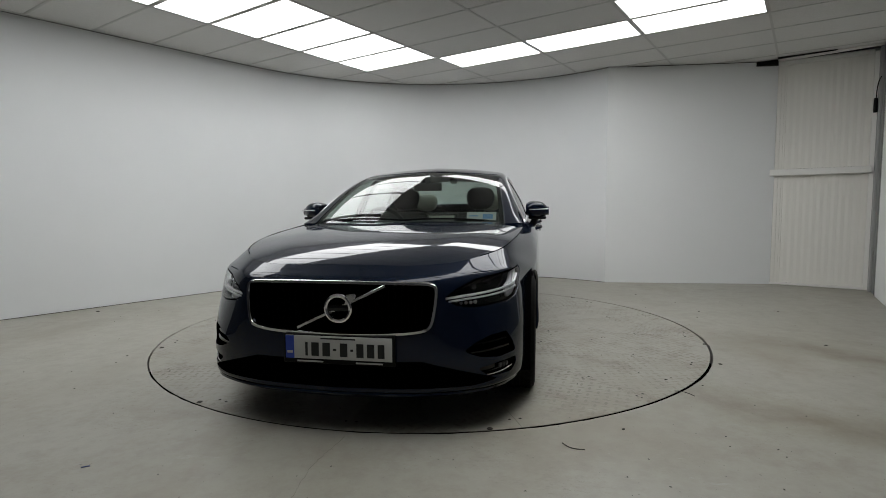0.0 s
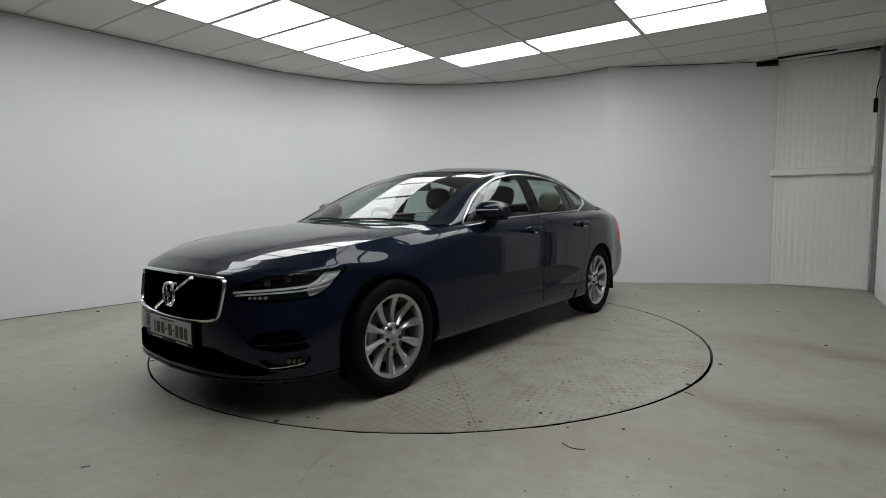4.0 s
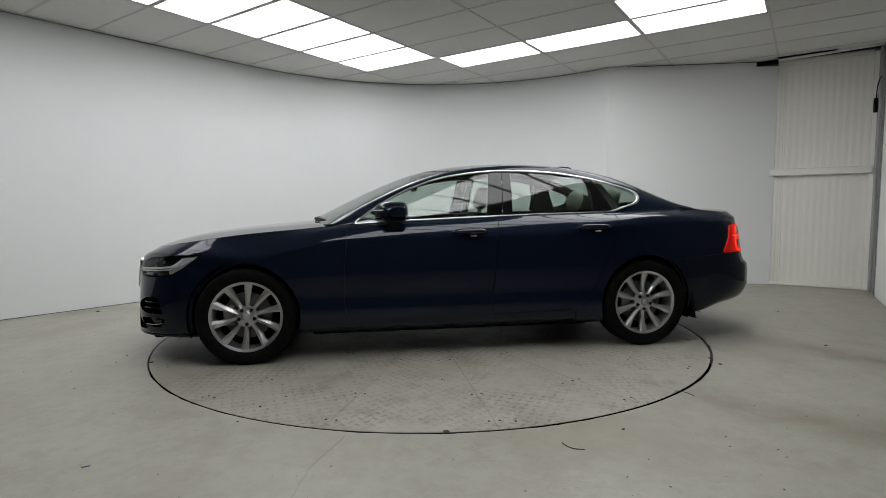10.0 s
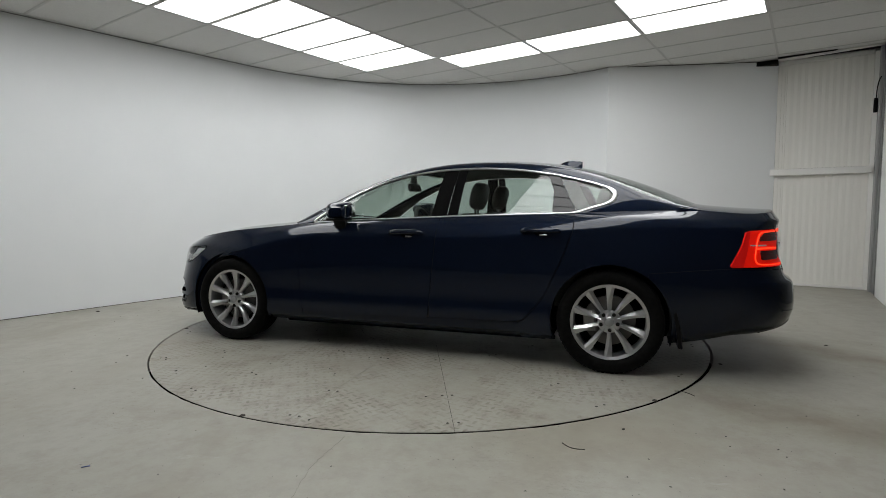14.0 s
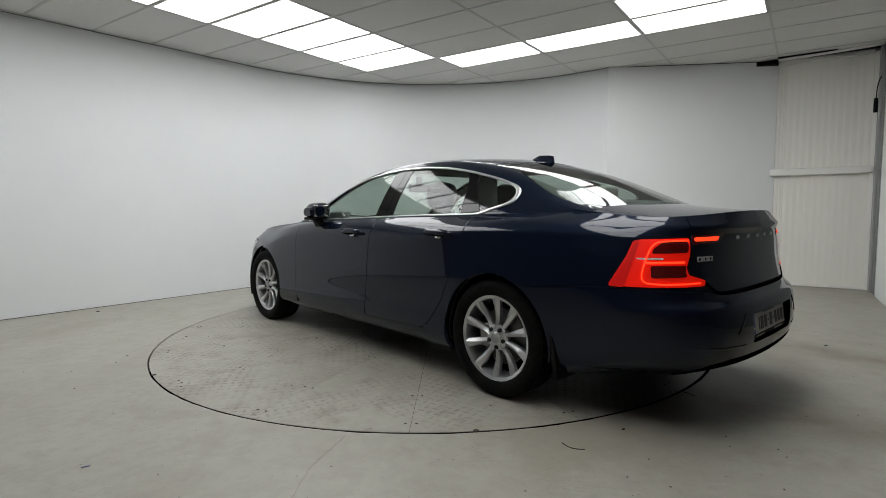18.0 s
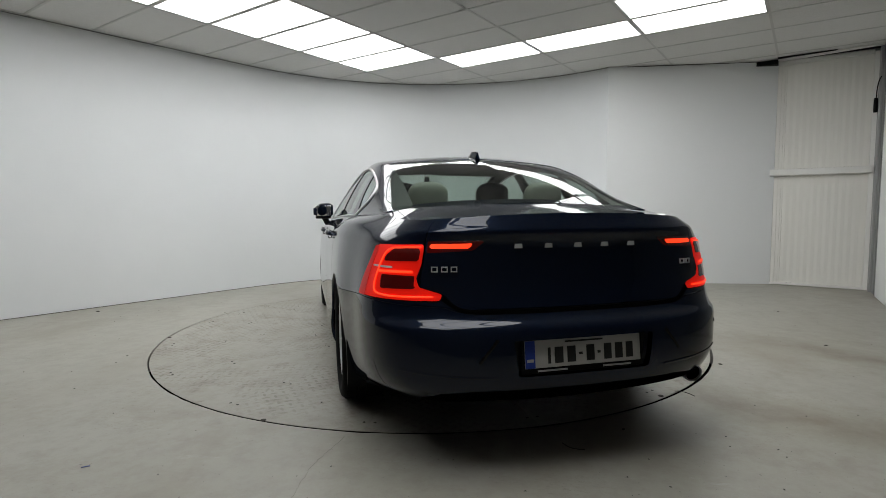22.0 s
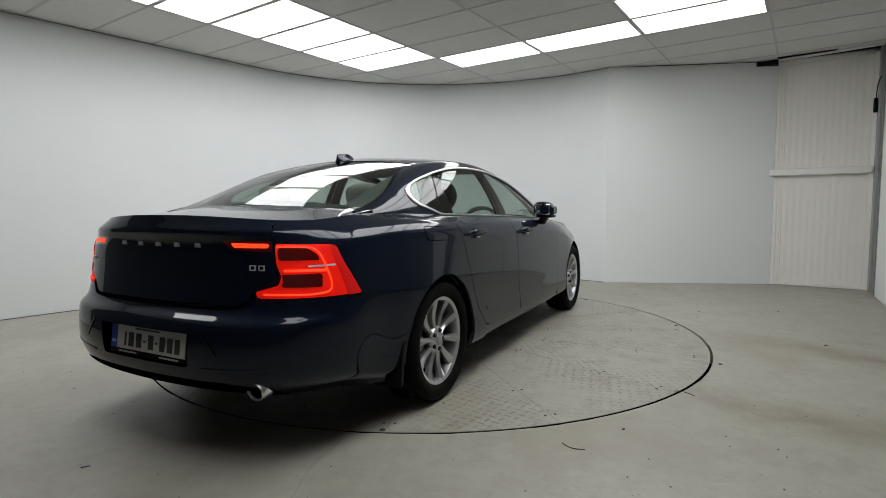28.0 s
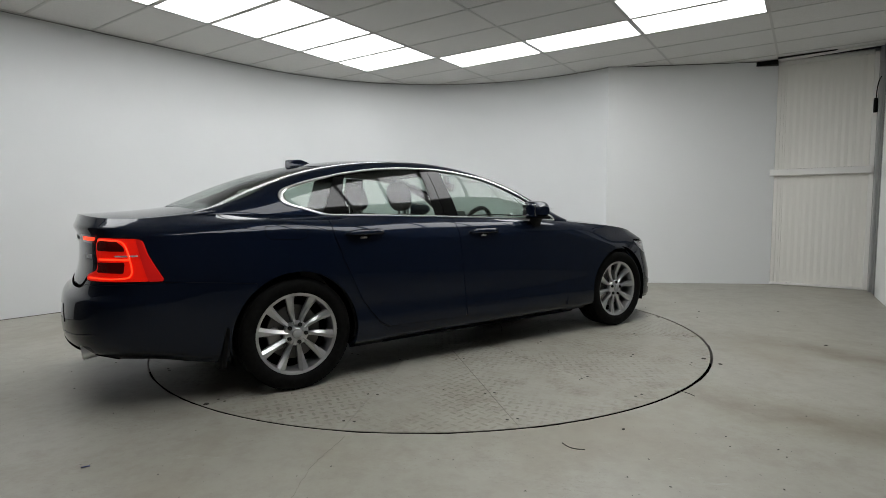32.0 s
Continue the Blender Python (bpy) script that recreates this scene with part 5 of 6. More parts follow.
    spin = Matrix.Translation((-2.515, -0.588, 0.323)) @ Matrix.Rotation(radians(90), 4, "Z") @ Matrix.Rotation(radians(-8), 4, "X") @ Matrix.Diagonal((1.08, 1, 0.95, 1))
    add_lathe(tip, [(0.0345, -0.16), (0.035, 0.004), (0.0365, 0.010), (0.039, 0.012), (0.041, 0.009), (0.042, 0.002), (0.042, -0.18)], 36, spin)
    part("exhaust_tip", tip, TRIM, car, "single chrome exhaust tip")
    bore_mesh = bmesh.new()
    add_lathe(bore_mesh, [(0.0, -0.06), (0.0338, -0.06), (0.0342, 0.001)], 28, spin)
    part("exhaust_bore", bore_mesh, GAP, car, "black exhaust bore")


def build_handles(car, doors):
    for side in (False, True):
        for door, x0, z0 in ((doors[side][0], -0.084, 0.889), (doors[side][1], -1.034, 0.910)):
            s0 = s_side(x0)
            t = np.linspace(0, 2 * math.pi, 24, endpoint=False)
            # a flat black oval stands in for the shade of the recess
            shade_oval = inside([(s0 + 0.004 + 0.050 * math.cos(a), z0 + 0.029 * math.sin(a)) for a in t])
            panel("handle_shade", [(BODY, [shade_oval])], GAP, door, "flat dark patch painted as the shade in the handle recess", mirror=side, lift=0.001, rim=0)
            k = np.linspace(-1, 1, 19)
            path = [(s0 + 0.130 * q, z0 + 0.002) for q in k]
            got = [skin(BODY, a, b) for a, b in path]
            p = np.array([g[0] + g[1] * (0.006 + 0.030 * (1 - q ** 6)) for g, q in zip(got, k)])
            bm = bmesh.new()
            add_sweep(bm, p, np.array([(g[1] + np.array((0, 0, 0.15))) / np.linalg.norm(g[1] + np.array((0, 0, 0.15))) for g in got]), 0.018 + 0.016 * (1 - np.abs(k) ** 4), 0.020)
            handle = part("door_handle", mirrored(bm) if side else bm, PAINT, door, "body-coloured bar handle", sharp=60)
            q, n = skin(BODY, s0 + 0.02, z0 - 0.022)
            bm = bmesh.new()
            add_box(bm, -0.024, 0.024, -0.004, 0.012, -0.006, 0.006, 0.003, Matrix.Translation(q + n * 0.012))
            part("handle_edge", mirrored(bm) if side else bm, SATIN, handle, "bright handle edge")
        if side:
            flap = inside([(s_side(-1.395), 0.966), (s_side(-1.645), 0.970), (s_side(-1.635), 0.912), (s_side(-1.61), 0.900), (s_side(-1.43), 0.894), (s_side(-1.405), 0.906)], 0.015)
            panel("flap_gap", [(BODY, [lambda a, b: flap(a, b) + 0.0035])], GAP, car, "dark gap round the fuel flap", mirror=True, lift=0.0008, rim=0)
            panel("fuel_flap", [(BODY, [lambda a, b: flap(a, b)])], PAINT, car, mirror=True, lift=0.0018, rim=0.004)


def build_mirrors(car):
    for side in (False, True):
        bm = bmesh.new()
        n, rings = 28, []
        for k in range(13):
            u = k / 12
            y = 0.832 + 0.172 * u
            swell = (1 - abs(2 * u - 0.86) ** 3.2 * 0.55) if u < 0.95 else 0.50
            h, d = 0.066 * swell, 0.126 * (1 - 0.42 * u ** 2) * (0.6 + 0.4 * swell)
            cx, cz = 0.470 - 0.035 * u, 1.050 - 0.012 * u + 0.006 * swell
            ring = []
            for j in range(n):
                a = 2 * math.pi * j / n
                c, s = math.cos(a), math.sin(a)
                fx = math.copysign(abs(c) ** (0.75 if c > 0 else 0.28), c)
                ring.append(bm.verts.new((cx + d * fx * (1.0 if c > 0 else 0.85), y, cz + h * math.copysign(abs(s) ** 0.72, s))))
            rings.append(ring)
        for a, b in zip(rings, rings[1:]):
            for j in range(n):
                bm.faces.new((a[j], a[(j + 1) % n], b[(j + 1) % n], b[j]))
        bm.faces.new(rings[0][::-1])
        bm.faces.new(rings[-1])
        bmesh.ops.recalc_face_normals(bm, faces=bm.faces)
        mirror = part("door_mirror", mirrored(bm) if side else bm, PAINT, car, "body-coloured door mirror with black foot", sharp=50)
        bm = bmesh.new()
        add_box(bm, 0.380, 0.53, 0.850, 0.985, 0.978, 0.999, 0.009)
        part("lower_cap", mirrored(bm) if side else bm, BLACK, mirror, "black lower cap")
        bm = bmesh.new()
        add_box(bm, 0.360, 0.368, 0.850, 0.975, 1.002, 1.092, 0.003, Matrix.Translation((0.3675, 0.91, 1.047)) @ Matrix.Rotation(radians(-9), 4, "Z") @ Matrix.Translation((-0.3675, -0.91, -1.047)))
        part("mirror_glass", mirrored(bm) if side else bm, CHROME, mirror, "mirror glass")
        bm = bmesh.new()
        add_sweep(bm, [(0.462, 0.865, 0.905), (0.462, 0.882, 0.94), (0.458, 0.900, 0.975), (0.455, 0.915, 1.005)], [(0.0, 0.9, -0.43)] * 4, [0.100, 0.092, 0.096, 0.12], 0.05)
        part("mirror_foot", mirrored(bm) if side else bm, BLACK, mirror, "black mirror foot")
        bm = bmesh.new()
        add_sweep(bm, [(0.598 - 0.062 * q * q, 0.86 + 0.14 * q, 1.052 + 0.004 * q) for q in np.linspace(0, 1, 8)], [(1, 0.35, 0)] * 8, 0.007, 0.006)
        part("indicator", mirrored(bm) if side else bm, LAMP_CLEAR, mirror, "thin clear indicator")


def build_wheel(car):
    """One road wheel facing +y, at the origin; returned for copying."""
    bm = bmesh.new()
    add_lathe(bm, [(0.226, -0.004), (0.236, 0.001), (0.243, 0.004), (0.247, 0.0), (0.247, -0.012), (0.232, -0.025), (0.226, -0.10), (0.232, -0.19), (0.245, -0.20), (0.238, -0.19), (0.220, -0.10), (0.222, -0.02)], 72, None, True)
    bmesh.ops.recalc_face_normals(bm, faces=bm.faces)
    wheel = part("wheel", bm, ALLOY, car, "silver ten-spoke alloy wheel with a worn black tyre")
    bm = bmesh.new()
    prof = [(0.243, 0.001), (0.252, 0.012), (0.272, 0.022), (0.298, 0.024), (0.318, 0.017), (0.3285, 0.004), (0.3325, -0.010), (0.334, -0.035), (0.334, -0.052), (0.328, -0.053), (0.328, -0.061), (0.335, -0.062), (0.335, -0.092), (0.329, -0.093), (0.329, -0.102), (0.335, -0.103), (0.335, -0.135), (0.329, -0.136), (0.329, -0.145), (0.334, -0.146), (0.334, -0.175), (0.328, -0.20), (0.31, -0.214), (0.27, -0.215), (0.245, -0.20)]
    add_lathe(bm, prof, 96)
    bmesh.ops.recalc_face_normals(bm, faces=bm.faces)
    part("tyre", bm, RUBBER, wheel, "black rubber tyre", sharp=50)
    blocks = bmesh.new()
    for k in range(72):
        spin = Matrix.Rotation(2 * math.pi * k / 72, 4, "Y")
        add_box(blocks, -0.0105, 0.0105, -0.034, -0.002, 0.322, 0.3346, 0, spin)
    part("tread_shoulder", blocks, RUBBER, wheel, smooth=False)
    bm = bmesh.new()
    add_lathe(bm, [(0.0, -0.075), (0.16, -0.075), (0.163, -0.078), (0.163, -0.098), (0.0, -0.098)], 48)
    part("brake_disc", bm, DISC, wheel, "grey brake disc")
    bm = bmesh.new()
    add_lathe(bm, [(0.0, -0.135), (0.225, -0.135)], 40)
    part("back_plate", bm, GAP, wheel)
    bm = bmesh.new()
    add_box(bm, 0.085, 0.165, -0.125, -0.055, -0.07, 0.07, 0.012)
    part("brake_caliper", bm, STEEL, wheel, "grey brake caliper")
    bm = bmesh.new()
    add_lathe(bm, [(0.0, -0.010), (0.030, -0.010), (0.034, -0.013), (0.070, -0.020), (0.076, -0.030), (0.070, -0.06)], 40)
    part("wheel_hub", bm, ALLOY, wheel)
    bm = bmesh.new()
    add_lathe(bm, [(0.0, -0.003), (0.024, -0.004), (0.029, -0.007), (0.031, -0.012)], 32)
    part("hub_cap", bm, FRAME_GREY, wheel, "round hub cap")
    spoke = None
    for k in range(10):
        a = radians(85 + 36 * k)
        if spoke is None:
            bm = bmesh.new()
            rows = []
            for q in np.linspace(0, 1, 7):
                r = 0.050 + 0.182 * q
                half = 0.0115 + 0.0170 * q ** 1.4
                face = -0.016 - 0.010 * math.sin(math.pi * min(1, q * 1.1)) + 0.013 * q ** 2
                ridge = half * (0.55 - 0.9 * q)
                bend = 0.003 * math.sin(math.pi * q)
                rows.append([bm.verts.new((u + bend, v, r)) for u, v in ((-half, face - 0.030), (-half * 0.96, face - 0.008), (ridge, face + 0.004), (half * 0.96, face - 0.010 + 0.006 * q), (half, face - 0.030))])
            for c, d in zip(rows, rows[1:]):
                for j in range(4):
                    bm.faces.new((c[j], c[j + 1], d[j + 1], d[j]))
            bmesh.ops.recalc_face_normals(bm, faces=bm.faces)
            spoke = part("spoke", bm, ALLOY, wheel, sharp=18)
            ob = spoke
        else:
            ob = new("spoke", spoke.data)
            ob.parent = wheel
        ob.matrix_basis = Matrix.Rotation(-(math.pi / 2 - a), 4, "Y")
    bolt = None
    for k in range(5):
        a = radians(54 + 72 * k)
        if bolt is None:
            bm = bmesh.new()
            # bolt stands proud; its black colour imitates a shaded recess
            add_lathe(bm, [(0.0, -0.007), (0.0105, -0.007), (0.0120, -0.009), (0.0120, -0.024)], 12)
            add_lathe(bm, [(0.0125, -0.0135), (0.0135, -0.022)], 16)
            bolt = part("wheel_bolt", bm, GLOSS, wheel, "wheel bolt coloured dark for the shade of its recess")
            ob = bolt
        else:
            ob = new("wheel_bolt", bolt.data)
            ob.parent = wheel
        ob.matrix_basis = Matrix.Translation((-0.054 * math.cos(a), 0, 0.054 * math.sin(a)))
    return wheel


def build_running_gear(car):
    wheel = build_wheel(car)
    places = [(AXLE, 1, 0), (-AXLE, 1, 4), (AXLE, -1, 30), (-AXLE, -1, 14)]
    for k, (x, sgn, spin) in enumerate(places):
        m = Matrix.Translation((x, sgn * 0.893, WHEEL_Z)) @ Matrix.Rotation(0 if sgn > 0 else math.pi, 4, "Z") @ Matrix.Rotation(radians(spin), 4, "Y")
        if k == 0:
            wheel.matrix_basis = m
        else:
            copy_thing(wheel, m)
    for sgn in (1, -1):
        for x in (AXLE, -AXLE):
            bm = bmesh.new()
            r = 0.385
            ring = [(x + r * math.cos(a), WHEEL_Z + r * math.sin(a)) for a in np.linspace(-0.35, math.pi + 0.35, 26)]
            a = [bm.verts.new((u, sgn * 0.895, v)) for u, v in ring]
            b = [bm.verts.new((u, sgn * 0.60, v)) for u, v in ring]
            for k in range(25):
                bm.faces.new((a[k], a[k + 1], b[k + 1], b[k]))
            bm.faces.new(b)
            part("wheel_liner", bm, GAP, car, "black wheel arch liner")
        for path, width in (([(-1.858, 0.42), (-1.872, 0.36), (-1.884, 0.28), (-1.892, 0.195)], 0.18), ([(1.10, 0.32), (1.094, 0.275), (1.088, 0.235)], 0.15)):
            bm = bmesh.new()
            pts = smooth_loop(path, 3, False)
            add_sweep(bm, [(x, sgn * 0.81, z) for x, z in pts], [(-1.0, 0, -0.2)] * len(pts), width, 0.03)
            part("mud_flap", bm, BLACK, car, "black rubber mud flap")
    bm = bmesh.new()
    add_box(bm, -2.10, -1.0, -0.60, 0.60, 0.205, 0.29, 0.02)
    add_box(bm, -2.30, -1.90, -0.68, 0.68, 0.285, 0.32, 0.01)
    add_box(bm, 1.0, 2.18, -0.62, 0.62, 0.165, 0.26, 0.02)
    add_box(bm, 1.86, 2.12, -0.74, 0.74, 0.18, 0.25, 0.02)
    add_box(bm, -1.06, 1.04, -0.77, 0.77, 0.160, 0.24, 0.02)
    part("underbody", bm, GAP, car, "black underbody")
    # unseen boards, added to keep stray lamp light out of the cabin
    for x0, half, z1, text in ((-1.47, 0.80, 0.99, "unseen dark board added behind the cabin to block lamp glow"), (1.02, 0.76, 0.90, "unseen dark board added before the cabin to block stray light")):
        bm = bmesh.new()
        add_box(bm, x0, x0 + 0.045, -half, half, 0.25, z1, 0.01)
        part("blocking_board", bm, GAP, car, text)
    panel("body_shell", [(BODY, [ARCH_F, ARCH_R, lambda a, b: b - 0.21, lambda a, b: a - s_side(1.80)])], DARK_TRIM, car, "dark inner shell and door linings", both=True, lift=-0.055, rim=0)


def add_cushion(bm, a, b, c, m):
    """A stuffed head restraint: rounded on all sides, flatter in front and behind."""
    made = bmesh.ops.create_icosphere(bm, subdivisions=4, radius=1.0)["verts"]
    for v in made:
        x, y, z = v.co
        soft = [math.copysign(abs(q) ** 0.68, q) for q in (x, y, z)]
        taper = 1.0 - 0.14 * max(0.0, -soft[2])
        v.co = (a * soft[0] * (1 - 0.12 * soft[1] ** 2), b * soft[1] * taper, c * soft[2])
    bmesh.ops.transform(bm, verts=made, matrix=m)


def build_seat(car, x, y, back_top, width, hide, text):
    bm = bmesh.new()
    add_box(bm, x, x + 0.50, y - width / 2, y + width / 2, 0.36, 0.52, 0.05)
    seat = part("seat", bm, hide, car, text)
    bm = bmesh.new()
    lean = Matrix.Translation((x, y, 0.50)) @ Matrix.Rotation(radians(-20), 4, "Y")
    add_box(bm, -0.14, 0.02, -width / 2, width / 2, -0.08, back_top - 0.50, 0.06, lean)
    part("backrest", bm, hide, seat, "padded backrest")
    return seat


def build_interior(car):
    for y in (0.37, -0.37):
        seat = build_seat(car, -0.20, y, 1.07, 0.50, DARK_LEATHER, "dark leather front seat")
        bm = bmesh.new()
        add_cushion(bm, 0.060, 0.135, 0.108, Matrix.Translation((-0.475, y, 1.155)) @ Matrix.Rotation(radians(-14), 4, "Y"))
        part("headrest", bm, DARK_LEATHER, seat, "rounded dark headrest")
        bm = bmesh.new()
        for dy in (-0.045, 0.045):
            add_box(bm, -0.46, -0.448, y + dy - 0.006, y + dy + 0.006, 0.98, 1.12)
        part("headrest_post", bm, SATIN, seat, "metal headrest posts")
    bench = build_seat(car, -1.15, 0.0, 1.02, 1.26, LEATHER, "pale cream leather rear bench")
    for y in (0.375, -0.36):
        bm = bmesh.new()
        add_cushion(bm, 0.056, 0.122, 0.098, Matrix.Translation((-1.42, y, 1.125)) @ Matrix.Rotation(radians(-16), 4, "Y"))
        part("headrest", bm, LEATHER, bench, "rounded cream headrest")
    bm = bmesh.new()
    add_prism(bm, [(0.30, 0.62), (0.36, 0.88), (0.46, 0.955), (0.75, 0.945), (1.0, 0.905), (1.0, 0.62)], 1.44, Matrix.Translation((0, 0.72, 0)) @ Matrix(((1, 0, 0, 0), (0, 0, -1, 0), (0, 1, 0, 0), (0, 0, 0, 1))))
    bmesh.ops.recalc_face_normals(bm, faces=bm.faces)
    dash = part("dashboard", bm, DARK_TRIM, car, "charcoal dashboard")
    bm = bmesh.new()
    add_box(bm, -1.95, -1.34, -0.70, 0.70, 0.985, 1.005, 0.008)
    part("parcel_shelf", bm, LINING, car, "pale rear parcel shelf")
    bm = bmesh.new()
    tilt = Matrix.Translation((0.26, -0.37, 0.90)) @ Matrix.Rotation(radians(-68), 4, "Y")
    ring = [(0.178 * math.cos(a), 0.178 * math.sin(a), 0) for a in np.linspace(0, 2 * math.pi, 40, endpoint=False)]
    out = [(math.cos(a), math.sin(a), 0) for a in np.linspace(0, 2 * math.pi, 40, endpoint=False)]
    add_sweep(bm, ring, out, 0.028, 0.03, True)
    add_box(bm, -0.05, 0.05, -0.17, 0.17, -0.035, -0.005, 0.012)
    add_box(bm, -0.17, 0.0, -0.02, 0.02, -0.03, -0.008, 0.008)
    bmesh.ops.transform(bm, matrix=tilt, verts=bm.verts)
    part("steering_wheel", bm, DARK_TRIM, car, "black steering wheel on the car's right-hand side")
    bm = bmesh.new()
    add_box(bm, -0.02, 0.015, -0.12, 0.12, -0.035, 0.035, 0.014, Matrix.Translation((0.22, 0, 1.245)) @ Matrix.Rotation(radians(12), 4, "Y"))
    add_box(bm, 0.20, 0.25, -0.02, 0.02, 1.27, 1.35, 0.01)
    part("rear_view_mirror", bm, DARK_TRIM, car, "black rear-view mirror")
    bm = bmesh.new()
    add_box(bm, 0.42, 0.55, -0.16, 0.16, 0.48, 0.93, 0.03)
    add_box(bm, -0.55, 0.42, -0.13, 0.13, 0.36, 0.58, 0.04)
    part("centre_console", bm, DARK_TRIM, car, "charcoal centre console")
    bm = bmesh.new()
    m = Matrix.Translation((0.735, 0.512, 1.005)) @ Matrix.Rotation(radians(-24), 4, "Y")
    add_box(bm, -0.002, 0.002, -0.108, 0.108, -0.030, 0.032, 0, m)
    card = part("dashboard_card", bm, WHITE_PLATE, dash, "white card with a blue picture standing on the dashboard", smooth=False)
    bm = bmesh.new()
    add_box(bm, 0.002, 0.003, 0.01, 0.085, -0.022, 0.016, 0, m)
    add_box(bm, 0.002, 0.003, -0.09, -0.025, -0.002, 0.006, 0, m)
    part("card_print", bm, material("card_blue", (0.12, 0.25, 0.5), 0.4), dash, "blue print", smooth=False)


def build_fin(car):
    bm = bmesh.new()
    rows = []
    for q in np.linspace(0, 1, 10):
        x = -1.030 - 0.195 * q
        base = 1.393 - 0.155 * q ** 1.0 * 0.22
        h = 0.049 * (0.12 + 0.88 * min(1, q * 2.2) ** 0.7) * (1.0 if q < 0.99 else 0.9) + 0.020 * q
        w = 0.036 * (0.35 + 0.65 * math.sin(math.pi * min(1, 0.12 + q * 0.75)))
        rows.append([bm.verts.new((x, y, base + z)) for y, z in ((-w, -0.03), (-w * 0.9, 0.012), (-w * 0.32, h * 0.75), (-w * 0.16, h), (w * 0.16, h), (w * 0.32, h * 0.75), (w * 0.9, 0.012), (w, -0.03))])
    for a, b in zip(rows, rows[1:]):
        for j in range(7):
            bm.faces.new((a[j], a[j + 1], b[j + 1], b[j]))
    bm.faces.new(rows[0])
    bm.faces.new(rows[-1][::-1])
    bmesh.ops.recalc_face_normals(bm, faces=bm.faces)
    part("roof_antenna", bm, PAINT, car, "dark shark-fin antenna", sharp=40)


# ---- the ribbed door at the room's end, its track and post ----
def build_side_door():
    a, b = Vector((*JAMB, 0)), Vector((*DOOR_END, 0))
    along_door = (b - a).normalized()
    into_room = Vector((along_door.y, -along_door.x, 0))
    length = (b - a).length
    m = Matrix(((along_door.x, -into_room.x, 0, a.x), (along_door.y, -into_room.y, 0, a.y), (0, 0, 1, 0), (0, 0, 0, 1)))
    door = tagged(new("door_1"), "tall cream ribbed sliding door in a white frame", kind="structure")
    door.matrix_basis = m
    pitch = 0.0745
    count = 12
    shared = {}
    for name, z0, z1 in (("lower_board", 0.02, 1.475), ("upper_board", 1.545, 2.905)):
        for k in range(count):
            if name not in shared:
                bm = bmesh.new()
                prof = [(0.0745 * q / 12, 0.0030 + 0.0015 * math.cos(2 * math.pi * q / 12) + 0.0004 * math.cos(6 * math.pi * q / 12)) for q in range(13)]
                low = [bm.verts.new((x, y, z0)) for x, y in prof]
                top = [bm.verts.new((x, y, z1)) for x, y in prof]
                for j in range(12):
                    bm.faces.new((low[j], low[j + 1], top[j + 1], top[j]))
                ob = part(name, bm, CREAM_PANEL, door, sharp=60)
                shared[name] = ob.data
            else:
                ob = new(name, shared[name])
                ob.parent = door
            ob.location = (0.108 + pitch * k, 0, 0)
    for z0, z1 in ((0.02, 1.475), (1.545, 2.905)):
        for x0, x1, y0 in ((0.004, 0.046, 0.001), (0.049, 0.082, 0.003), (0.085, 0.106, 0.001)):
            bm = bmesh.new()
            add_box(bm, x0, x1, y0, 0.012, z0, z1, 0.0008)
            part("edge_board", bm, CREAM_PANEL, door)
    bm = bmesh.new()
    add_box(bm, 0, length, 0.013, 0.05, 0.01, 2.91)
    part("backing", bm, CREAM_PANEL, door, smooth=False)
    for name, box in (("mid_rail", (-0.045, length - 0.05, -0.075, 0.004, 1.462, 1.545)), ("end_stile", (length - 0.075, length, -0.026, 0.02, 0.005, 2.925)), ("top_rail", (0.0, length - 0.075, -0.012, 0.02, 2.90, 2.953)), ("foot_rail", (0.0, length - 0.075, -0.010, 0.02, 0.004, 0.035))):
        bm = bmesh.new()
        add_box(bm, *box, 0.004)
        part(name, bm, GRID_WHITE, door, "white-painted rail")
    track = bmesh.new()
    add_box(track, -0.27, 0.0, -0.13, 0.0, 2.906, 2.964, 0.004, m)
    flat = m @ Matrix.Translation((0, 0, CEIL - 0.012))
    add_prism(track, [(0.0, -0.215), (0.62, -0.215), (0.60, -0.185), (0.0, -0.145)], 0.010, flat)
    add_prism(track, [(0.30, -0.012), (length, -0.115), (length, -0.010), (0.30, -0.004)], 0.010, flat)
    tagged(part("door_track", track, BLACK, None, smooth=False), "black metal sliding-door track under the ceiling", kind="structure")
    bm = bmesh.new()
    add_prism(bm, [(0.0, -0.14), (0.62, -0.18), (length, -0.20), (length, -0.12), (0.30, -0.02), (0.0, -0.01)], 0.012, flat)
    part("head_board", bm, GRID_WHITE, door, smooth=False).matrix_parent_inverse = m.inverted()
    c = Vector((*POST_END, 0))
    d = (c - b).normalized()
    n = Vector((d.y, -d.x, 0))
    m2 = Matrix(((d.x, -n.x, 0, b.x), (d.y, -n.y, 0, b.y), (0, 0, 1, 0), (0, 0, 0, 1)))
